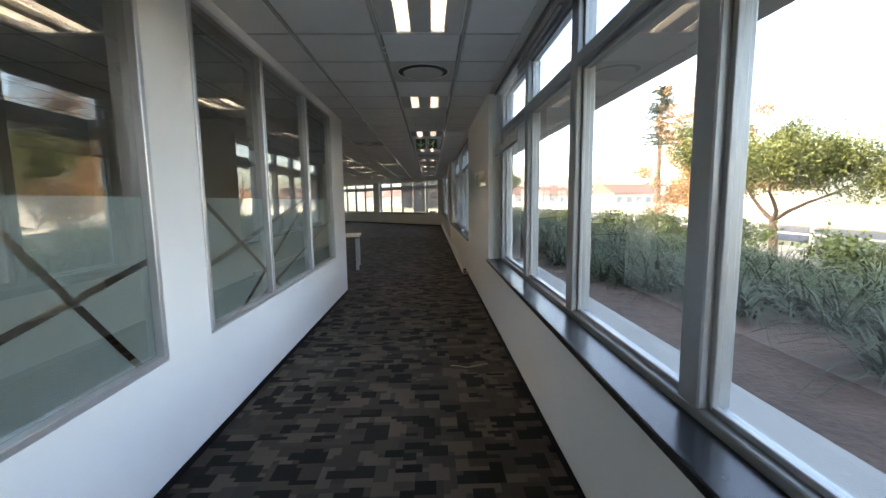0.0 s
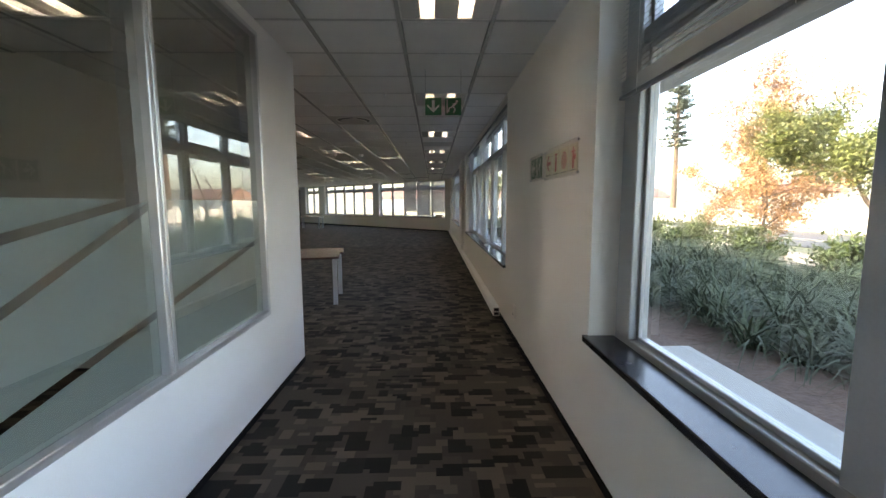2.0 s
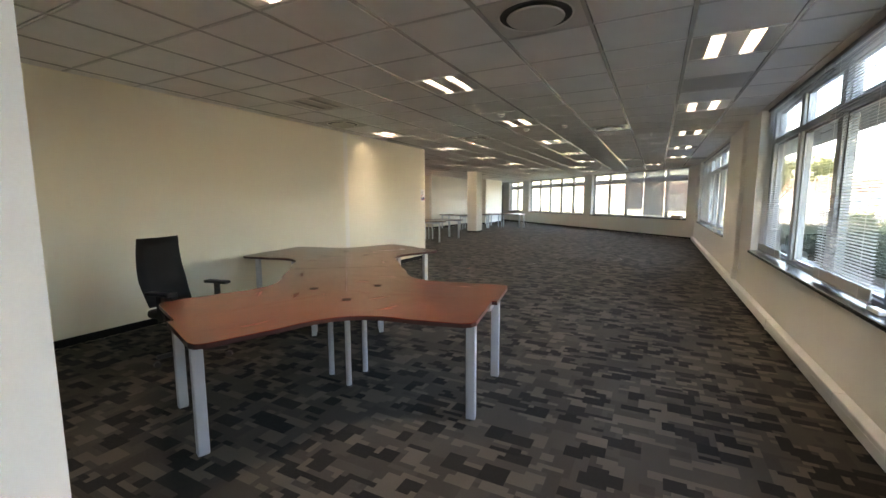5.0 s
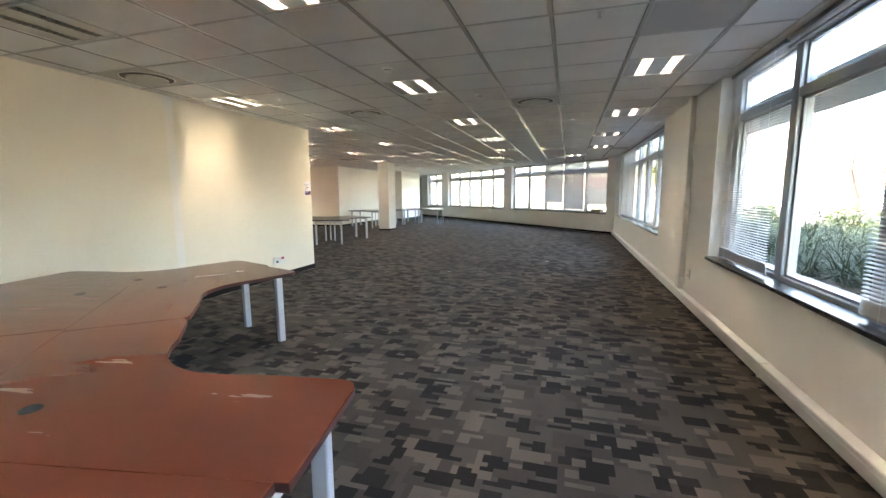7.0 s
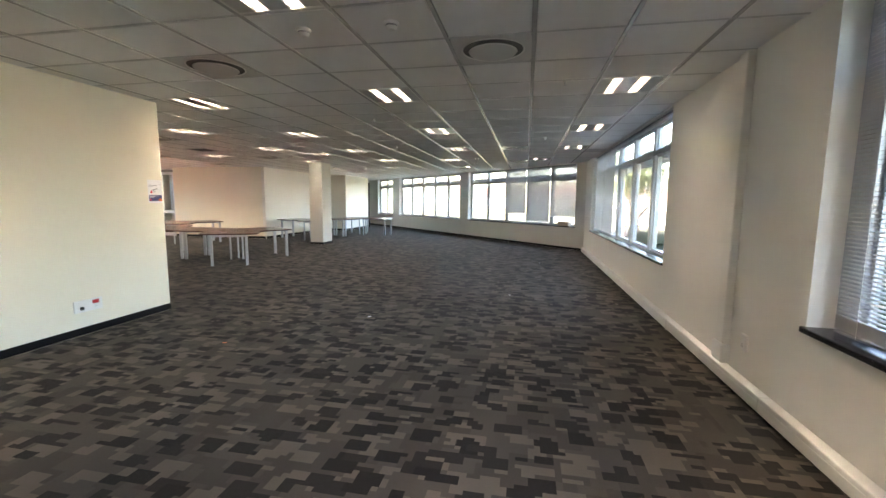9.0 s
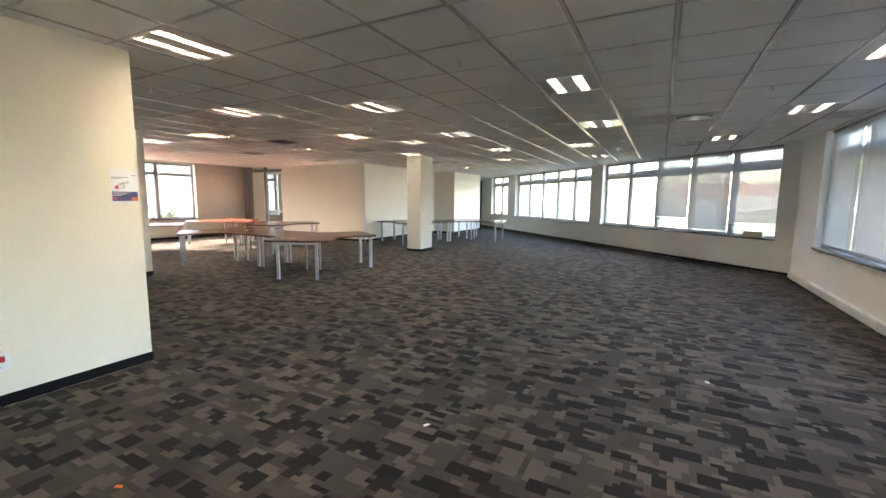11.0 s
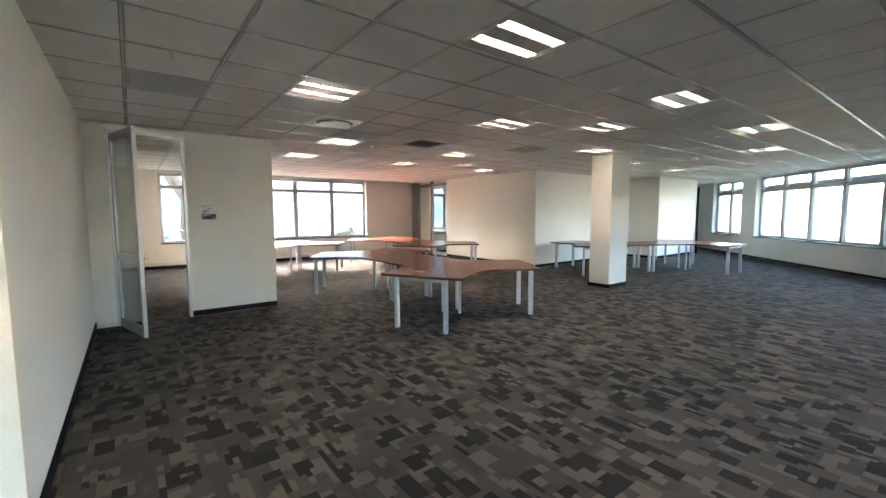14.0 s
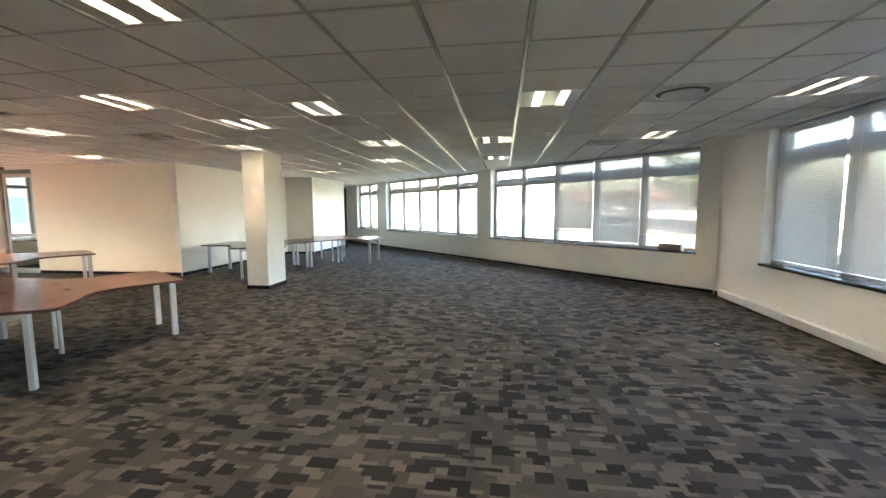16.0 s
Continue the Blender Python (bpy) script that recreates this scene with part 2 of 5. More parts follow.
def thing(name, m, label, category, group="", kind=""):
    ob = new(name)
    ob.empty_display_size = 0.2
    ob.matrix_basis = m
    return tagged(ob, label, category, group, kind)


def along(x, y, degrees):
    """Axes of a wall: s runs along it, n to the left of that is outside, z up."""
    return pose(x, y, 0, 0, 0, degrees)


def cells(length, height, openings):
    """The solid rectangles of a wall with openings (s0, s1, z0, z1)."""
    out, at = [], 0.0
    for s0, s1, z0, z1 in sorted(openings):
        if s0 > at:
            out.append((at, s0, 0, height))
        if z0 > 0:
            out.append((s0, s1, 0, z0))
        if z1 < height:
            out.append((s0, s1, z1, height))
        at = s1
    if at < length:
        out.append((at, length, 0, height))
    return out


def wall(name, m, length, height, thick, openings=(), material=PAINT, label="cream painted plaster wall with a black skirting"):
    bm = bmesh.new()
    for s0, s1, z0, z1 in cells(length, height, openings):
        box(bm, s0, s1, 0, thick, z0, z1)
    ob = part(name, bm, material, None)
    ob.matrix_basis = m
    return tagged(ob, label, "wall", kind="structure")


def skirting(m, runs, depth=0.012, height=0.09):
    for s0, s1 in runs:
        bm = bmesh.new()
        rbox(bm, s0, s1, -depth, -0.001, 0.004, height, 0.004)
        ob = part("baseboard", bm, SKIRT)
        ob.matrix_basis = m
        tagged(ob, "low black skirting along the painted wall", "skirting", kind="structure")


H = 2.742          # ceiling
SILL = 0.738       # top of the stone sills


def window(name, m, s0, s1, panes, transom=2.27, top=H - 0.02, n0=0.15, label="grey aluminium window with tall panes under a row of toplights", sill=True, outer=True, jamb=0.0):
    """A row of panes with toplights. s0..s1 is the opening in the wall whose axes are m."""
    w = thing(name, m, label, "window", kind="structure")
    n1 = n0 + 0.10
    z0 = SILL + 0.004
    for nm, b in (("window_frame", (s0, s1, n0, n1, SILL - 0.038, SILL + 0.032)), ("window_frame", (s0, s1, n0, n1, top - 0.06, top)),
                  ("window_frame", (s0, s0 + 0.06, n0, n1, z0 + 0.029, top - 0.061)), ("window_frame", (s1 - 0.06, s1, n0, n1, z0 + 0.029, top - 0.061))):
        bm = bmesh.new()
        rbox(bm, *b, 0.005)
        part(nm, bm, ALU, w)
    if jamb:
        bm = bmesh.new()
        rbox(bm, s0 + 0.061, s0 + 0.06 + jamb, n0 - 0.01, n1 - 0.01, z0 + 0.029, top - 0.061, 0.005)
        part("jamb_panel", bm, ALU, w)
    edge0, s0 = s0, s0 + jamb
    step = (s1 - s0) / panes
    for i in range(1, panes):
        s = s0 + i * step
        bm = bmesh.new()
        rbox(bm, s - 0.055, s + 0.055, n0 - 0.004, n1 + 0.01, z0 + 0.029, top - 0.061, 0.006)
        part("mullion", bm, ALU, w)
    for i in range(panes):
        a, b = s0 + i * step + 0.056, s0 + (i + 1) * step - 0.056
        if i == 0:
            a = s0 + 0.061
        if i == panes - 1:
            b = s1 - 0.061
        bm = bmesh.new()
        rbox(bm, a, b, n0 - 0.005, n1 - 0.005, transom - 0.035, transom + 0.035, 0.005)
        part("transom", bm, ALU, w)
        for lo, hi in ((z0 + 0.029, transom - 0.036), (transom + 0.036, top - 0.061)):
            bm = bmesh.new()
            for q in ((a, a + 0.022, lo, hi), (b - 0.022, b, lo, hi), (a + 0.0225, b - 0.0225, lo, lo + 0.022), (a + 0.0225, b - 0.0225, hi - 0.022, hi)):
                rbox(bm, q[0], q[1], n0 + 0.03, n0 + 0.075, q[2], q[3], 0.003)
            part("glazing_bead", bm, ALU, w)
            bm = bmesh.new()
            v = [bm.verts.new(p) for p in ((a + 0.015, n0 + 0.05, lo + 0.015), (b - 0.015, n0 + 0.05, lo + 0.015), (b - 0.015, n0 + 0.05, hi - 0.015), (a + 0.015, n0 + 0.05, hi - 0.015))]
            bm.faces.new(v)
            p = part("pane", bm, GLASS, w, "clear glass pane")
            p.visible_shadow = False
    if sill:
        bm = bmesh.new()
        rbox(bm, edge0 - 0.02, s1 + 0.02, -0.03, n0 - 0.001, SILL - 0.038, SILL, 0.006, seg=2)
        part("window_sill", bm, STONE, w, "polished black stone sill")
    if outer:
        bm = bmesh.new()
        rbox(bm, s0, s1, n1 + 0.002, 0.50, SILL - 0.10, SILL - 0.02, 0.006)
        part("outer_sill", bm, CONCRETE, w, "pale concrete outer sill")
    return w


def blind(m, s0, s1, n, top, bottom, tilt=62.0, pitch=0.024, stack=0.0, label="pale grey venetian blind, lowered"):
    """A venetian blind between s0 and s1 of a wall's axes."""
    b = thing("venetian_blind", m @ pose((s0 + s1) / 2, n, top), label, "blind", "venetian blinds")
    w = (s1 - s0) / 2
    bm = bmesh.new()
    rbox(bm, -w, w, -0.02, 0.02, -0.035, 0, 0.004)
    part("headrail", bm, GREY, b)
    bm = bmesh.new()
    for i in range(3):
        x0, x1 = (-0.0125 + i * 0.0083), (-0.0125 + (i + 1) * 0.0083)
        zz = [0.0, 0.0022, 0.0022, 0.0]
        v = [bm.verts.new(p) for p in ((-w, x0, zz[i]), (w, x0, zz[i]), (w, x1, zz[i + 1]), (-w, x1, zz[i + 1]))]
        bm.faces.new(v)
    bmesh.ops.remove_doubles(bm, verts=bm.verts, dist=0.0001)
    me = mesh_of("slat", bm, SLAT)
    z = -0.05
    end = bottom - top
    while z > end + 0.02 + stack * 0.2:
        shared("slat", me, b, pose(0, 0, z, tilt))
        z -= pitch
    while z > end + 0.02:
        shared("slat", me, b, pose(0, 0, z, 6))
        z -= 0.006
    bm = bmesh.new()
    rbox(bm, -w, w, -0.014, 0.014, end, end + 0.016, 0.003)
    part("bottom_rail", bm, GREY, b)
    for x in (-w * 0.7, w * 0.7):
        bm = bmesh.new()
        cyl(bm, 0.0012, end, -0.03, pose(x, -0.014, 0), 6)
        part("cord", bm, PLASTIC, b)
    return b
# clear stripes in the frosted film, as (y, z) end points
STRIPES = [[((0.77, 1.36), (1.31, 0.70)), ((0.72, 1.03), (1.43, 1.18)), ((-1.6, 0.75), (-0.2, 1.45)), ((-1.3, 1.45), (-0.4, 0.75))],
           [((2.02, 1.46), (2.96, 0.85)), ((2.03, 1.08), (3.66, 1.42)), ((2.97, 0.74), (5.20, 1.22)), ((2.98, 0.95), (4.05, 1.45))]]
# ---- large structure ----
EAST = along(1.10, 23.65, -90)         # s = 23.65 - y


def es(y):
    return 23.65 - y


E_WIN = [(4.46, -1.75, 5), (13.20, 7.14, 5), (22.36, 16.05, 5)]
wall("wall_east", EAST, 23.65 + 4.0, H + 0.35, 0.30, [(es(a), es(b), SILL - 0.04, H - 0.015) for a, b, _ in E_WIN])
for i, (a, b, k) in enumerate(E_WIN):
    window("window_%d" % (i + 1), EAST, es(a), es(b), k, jamb=0.12)
skirting(EAST, [(0.0, 27.6)], height=0.06)

NORTH = along(-12.4, 37.15, -45)       # inner face on x + y = 24.75
DIAG = math.sqrt(2)


def ns(x):
    return (x + 12.4) * DIAG


N_WIN = [(-3.13, 0.84, 5), (-7.62, -3.57, 5), (-9.62, -8.20, 2)]
wall("wall_north", NORTH, 13.5 * DIAG, H + 0.35, 0.30, [(ns(a), ns(b), SILL - 0.04, H - 0.015) for a, b, _ in N_WIN])
for i, (a, b, k) in enumerate(N_WIN):
    window("window_%d" % (i + 4), NORTH, ns(a), ns(b), k)
skirting(NORTH, [(0.0, 13.5 * DIAG - 0.02)], height=0.065)

WEST = along(-16.88, 10.0, 90)         # s = y - 10
W_WIN = [(16.05, 22.45, 5), (25.55, 26.25, 1)]
wall("wall_west", WEST, 20.0, H + 0.35, 0.30, [(a - 10, b - 10, SILL, H - 0.015) for a, b, _ in W_WIN])
for i, (a, b, k) in enumerate(W_WIN):
    window("window_%d" % (7 if i == 0 else 10), WEST, a - 10, b - 10, k, transom=2.33)
skirting(WEST, [(0.0, 14.4)])
wall("wall_lobby", along(-17.0, 26.6, 0), 6.4, H, 0.12, [(1.0, 3.0, 0.9, 2.4)], PAINT)

# corridor partition with its glazing
PART = along(-0.99, -4.0, 90)          # s = y + 4, thickness to the left
P_WIN = [(-1.75, 1.47, [-0.35]), (1.90, 5.26, [2.92, 4.12])]
wall("wall_partition", PART, 10.03, H, 0.12, [(a + 4, b + 4, 0.66, 2.66) for a, b, _ in P_WIN], WHITE, "white painted partition wall with glazing above the dado")
skirting(PART, [(0.0, 10.01)], height=0.05)
wall("wall_partition_end", along(-1.11, 6.03, 180), 4.31, H, 0.12, (), PAINT)   # y 6.0 .. 6.12, faces the office
skirting(along(-5.42, 6.03, 0), [(0.0, 4.43)], depth=-0.013)

# the block that the office turns round
wall("wall_block_east", along(-5.42, 5.88, 90), 9.05, H, 0.12, (), CREAM)
skirting(along(-5.42, 5.88, 90), [(0.26, 9.05)])
wall("wall_block_north", along(-5.54, 14.93, 180), 4.46, H, 0.12, (), PAINT)
skirting(along(-10.05, 14.93, 0), [(0.0, 4.63)], depth=-0.013)
wall("wall_stub", along(-10.0, 14.93, 90), 0.24, H, 0.10, (), PAINT)
wall("wall_pillar", along(-9.97, 16.06, 90), 1.22, H, 0.12, (), PAINT)
skirting(along(-9.97, 16.06, 90), [(0.0, 1.22)])
wall("wall_room_north", along(-10.09, 17.28, 180), 6.79, H, 0.10, (), PAINT)
wall("wall_room_south", along(-16.88, 12.0, 0), 11.46, H, -0.12, (), PAINT)

# north side: recess and stepped wall
wall("wall_back", along(-14.56, 24.45, 0), 3.948, H, 0.12, (), CREAM)
skirting(along(-14.56, 24.45, 0), [(0.0, 4.05)])
wall("wall_back_side", along(-10.49, 24.45, 90), 5.0, H, 0.12, (), PAINT)
skirting(along(-10.49, 24.45, 90), [(0.0, 5.0)])
wall("wall_step", along(-10.61, 29.45, 0), 1.018, H, 0.12, (), PAINT)
wall("wall_step_side", along(-9.47, 29.45, 90), 2.95, H, 0.12, (), PAINT)
skirting(along(-10.49, 29.45, 0), [(0.0, 1.0)])
skirting(along(-9.47, 29.45, 90), [(0.0, 2.95)])
wall("wall_closing_north", along(-18.0, 30.0, 0), 8.4, H, 0.12, (), PAINT)
wall("wall_closing_west", along(-12.3, 30.1, 90), 7.2, H, 0.12, (), PAINT)
wall("wall_south", along(1.1, -4.0, 180), 6.5, H, 0.12, (), PAINT)
wall("wall_meeting_back", along(-4.75, -4.0, 90), 9.9, H, 0.10, (), CREAM)

bm = bmesh.new()
prism(bm, [(1.39, -4.2), (1.39, 23.76), (-12.6, 37.75), (-17.18, 37.75), (-17.18, -4.2)], -0.25, -0.004)
tagged(part("floor", bm, SKIRT), "dark grey office floor under patterned carpet tiles", "floor", kind="structure")
bm = bmesh.new()
prism(bm, [(1.5, -4.3), (1.5, 23.8), (-12.6, 37.9), (-17.3, 37.9), (-17.3, -4.3)], H + 0.35, H + 0.6)
tagged(part("roof", bm, CONCRETE), "flat concrete roof slab over the office", "roof", kind="structure")

# ---- ceiling grid ----
PX, PY, X0, Y0 = 0.653, 0.634, 0.33, 17.62     # tile module and the middle of one tile


def cell(i, j):
    return X0 + i * PX, Y0 + j * PY


LIGHTS = [(0, -24), (0, -20), (0, -16), (0, -12), (0, -8), (0, -4), (0, 0), (0, 4), (-4, -20), (-4, -16), (-4, -12), (-4, -8), (-4, -4), (-4, 0), (-4, 4), (-5, 8), (-5, 12),
          (-1, 8), (-8, -8), (-8, -4), (-8, 0), (-8, 4), (-8, 8), (-9, 12), (-11, -1), (-11, 3), (-10, 5), (-12, 8), (-15, 5), (-15, 1), (-18, 1), (-13, 12), (-18, 9), (-13, 16), (-4, -24), (-18, 5)]
DIM = [(-7, -12)]
DIFFUSERS = [(0, -22), (-2, -14), (-2, -6), (-2, 4), (-2, 9), (-6, -6), (-8, -10), (-13, 0), (-13, 6)]
GRILLES = [(-14, 3)]
PANELS = [(-12, -3), (0, -10), (1, 5)]
holes = set(LIGHTS + DIM + DIFFUSERS + GRILLES + PANELS)


def inside(x, y):
    return -16.88 < x < 1.12 and -4 < y < 37 and x + y < 24.78


bm = bmesh.new()
bars, tees = bmesh.new(), bmesh.new()
for i in range(-27, 3):
    for j in range(-35, 32):
        cx, cy = cell(i, j)
        x0, x1, y0, y1 = max(cx - PX / 2, -16.9), min(cx + PX / 2, 1.12), cy - PY / 2, cy + PY / 2
        if x1 - x0 < 0.02 or not inside(x0 + 0.02, y0 + 0.02):
            continue
        if (i, j) not in holes:
            t = bmesh.new()
            box(t, x0 + 0.017, x1 - 0.017, y0 + 0.015, y1 - 0.015, H, H + 0.02)
            v = [w for w in t.verts if w.co.z < H + 0.001]
            for w in v:
                w.co.x += 0.005 if w.co.x < cx else -0.005
                w.co.y += 0.005 if w.co.y < cy else -0.005
            for f in t.faces:
                bm.faces.new([bm.verts.new(w.co) for w in f.verts])
            t.free()
        box(bars, x0 - 0.013, x0 + 0.013, y0, y1, H - 0.003, H + 0.03)
        box(tees, x0 + 0.0131, x1 - 0.0131, y0 - 0.008, y0 + 0.008, H - 0.001, H + 0.03)
tagged(part("ceiling", bm, TILE), "suspended ceiling of square off-white mineral tiles", "ceiling", kind="structure")
tagged(part("ceiling_grid", bars, TBAR), "narrow metal grid that carries the ceiling tiles", "ceiling grid", kind="structure")
tagged(part("ceiling_cross_tees", tees, TEE), "matt white cross tees of the ceiling grid", "ceiling grid", kind="structure")
bm = bmesh.new()
prism(bm, [(1.1, -4.0), (1.1, 23.65), (-12.4, 37.15), (-16.88, 37.15), (-16.88, -4.0)], H + 0.2, H + 0.22)
tagged(part("ceiling_void", bm, GREY), "dark void above the suspended ceiling", "ceiling", kind="structure")


def ceiling_light(lit=True):
    c = thing("ceiling_light", pose(0, 0, H), "recessed square office light with two louvred fluorescent tubes, " + ("lit" if lit else "unlit"), "ceiling light", "recessed office lights")
    w, d = PX / 2 - 0.014, PY / 2 - 0.014
    bm = bmesh.new()
    for b in ((-w, w, -d, d, 0.110, 0.120), (-w, -w + 0.012, -d, d, 0, 0.1099), (w - 0.012, w, -d, d, 0, 0.1099), (-w + 0.0121, w - 0.0121, -d, -d + 0.012, 0, 0.1099), (-w + 0.0121, w - 0.0121, d - 0.012, d, 0, 0.1099)):
        box(bm, *b)
    part("housing", bm, PLASTIC, c)
    for x0, x1 in ((-w + 0.013, -0.178), (-0.078, 0.078), (0.178, w - 0.013)):
        bm = bmesh.new()
        rbox(bm, x0, x1, -d + 0.013, d - 0.013, 0.003, 0.012, 0.003)
        part("cover_plate", bm, GLOSS, c)
    bm = bmesh.new()
    box(bm, -0.049, 0.049, -0.0015, 0.0015, 0.008, 0.062)
    blade = mesh_of("louvre_blade", bm, REFLECT)
    for x in (-0.128, 0.128):
        bm = bmesh.new()
        for q in (-1, 1):
            x0, x1 = sorted((x + q * 0.050, x + q * 0.053))
            box(bm, x0, x1, -d + 0.014, d - 0.014, 0.0121, 0.108)
        part("reflector", bm, REFLECT, c)
        bm = bmesh.new()
        cyl(bm, 0.010, -d + 0.03, d - 0.03, pose(x, 0, 0.090, 90), 10)
        part("tube", bm, TUBE if lit else PLASTIC, c, "glowing fluorescent tube" if lit else "", smooth=True)
        for k in range(13):
            shared("louvre_blade", blade, c, pose(x, -d + 0.035 + k * (2 * d - 0.07) / 12, 0))
    return c


first = ceiling_light()
first.matrix_basis = pose(*cell(*LIGHTS[0]), H)
for k in LIGHTS[1:]:
    copy_thing(first, pose(*cell(*k), H))
off = ceiling_light(False)
off.matrix_basis = pose(*cell(*DIM[0]), H)
for k in DIM[1:]:
    copy_thing(off, pose(*cell(*k), H))


def diffuser():
    c = thing("ceiling_diffuser", pose(0, 0, H), "round swirl air diffuser in a square white ceiling plate", "air diffuser", "ceiling diffusers")
    w, d = PX / 2 - 0.014, PY / 2 - 0.014
    bm = bmesh.new()
    ring = bmesh.new()
    n = 40
    sq = []
    for i in range(n):
        a = 2 * math.pi * i / n
        k = 1 / max(abs(math.cos(a)) / w, abs(math.sin(a)) / d)
        sq.append((ring.verts.new((k * math.cos(a), k * math.sin(a), 0.004)), ring.verts.new((0.25 * math.cos(a), 0.25 * math.sin(a), 0.004)), ring.verts.new((0.25 * math.cos(a), 0.25 * math.sin(a), 0.03))))
    for i in range(n):
        a, b = sq[i], sq[(i + 1) % n]
        ring.faces.new((a[0], a[1], b[1], b[0]))
        ring.faces.new((a[1], a[2], b[2], b[1]))
    part("plate", ring, GLOSS, c)
    # the ring inside the rim is coloured dark for the shadow round the disc
    for r0, r1, z0, z1, mt, nm in ((0.262, 0.246, -0.003, 0.004, PLASTIC, "rim"), (0.246, 0.16, 0.014, 0.029, DARK, "shaded_slot")):
        t = bmesh.new()
        rows = [[t.verts.new((r * math.cos(2 * math.pi * i / n), r * math.sin(2 * math.pi * i / n), z)) for i in range(n)] for r, z in ((r0, 0.006), ((r0 + r1) / 2, z0), (r1, z1))]
        for a, b in zip(rows, rows[1:]):
            for i in range(n):
                t.faces.new((a[i], a[(i + 1) % n], b[(i + 1) % n], b[i]))
        part(nm, t, mt, c, smooth=True)
    t = bmesh.new()
    cyl(t, 0.192, -0.018, -0.010, None, n, 0.200)
    cyl(t, 0.05, -0.0099, 0.029, None, 16)
    part("centre_disc", t, GLOSS, c)
    t = bmesh.new()
    cyl(t, 0.26, 0.03, 0.035, None, n)
    part("backing", t, DARK, c)
    return c


first = diffuser()
first.matrix_basis = pose(*cell(*DIFFUSERS[0]), H)
for k in DIFFUSERS[1:]:
    copy_thing(first, pose(*cell(*k), H))


def grille():
    c = thing("ceiling_vent", pose(0, 0, H), "square dark return-air grille flush with the ceiling tiles", "air vent", "ceiling vents")
    w, d = PX / 2 - 0.014, PY / 2 - 0.014
    bm = bmesh.new()
    for b in ((-w, -w + 0.03, -d, d, 0, 0.012), (w - 0.03, w, -d, d, 0, 0.012), (-w + 0.0301, w - 0.0301, -d, -d + 0.03, 0, 0.012), (-w + 0.0301, w - 0.0301, d - 0.03, d, 0, 0.012)):
        rbox(bm, *b, 0.002)
    part("frame", bm, VENT, c)
    bm = bmesh.new()
    box(bm, -w, w, -d, d, 0.022, 0.026)
    part("backing", bm, DARK, c)
    bm = bmesh.new()
    rbox(bm, -w + 0.031, w - 0.031, -0.009, 0.009, -0.0015, 0.0015, 0.001)
    me = mesh_of("slat", bm, LOUVRE)
    for k in range(22):
        shared("slat", me, c, pose(0, -d + 0.045 + k * (2 * d - 0.09) / 21, 0.012, 35))
    return c


first = grille()
first.matrix_basis = pose(*cell(*GRILLES[0]), H)
for k in GRILLES[1:]:
    copy_thing(first, pose(*cell(*k), H))



def access_panel():
    c = thing("access_panel", pose(0, 0, H), "plain grey metal access panel among the ceiling tiles", "access panel", "ceiling access panels")
    w, d = PX / 2 - 0.014, PY / 2 - 0.014
    bm = bmesh.new()
    rbox(bm, -w + 0.022, w - 0.022, -d + 0.022, d - 0.022, 0.001, 0.012, 0.002)
    part("hatch", bm, VENT, c)
    bm = bmesh.new()
    for b in ((-w, -w + 0.018, -d, d, 0, 0.012), (w - 0.018, w, -d, d, 0, 0.012), (-w + 0.0181, w - 0.0181, -d, -d + 0.018, 0, 0.012), (-w + 0.0181, w - 0.0181, d - 0.018, d, 0, 0.012)):
        rbox(bm, *b, 0.002)
    part("frame", bm, VENT, c)
    return c


first = access_panel()
first.matrix_basis = pose(*cell(*PANELS[0]), H)
for k in PANELS[1:]:
    copy_thing(first, pose(*cell(*k), H))

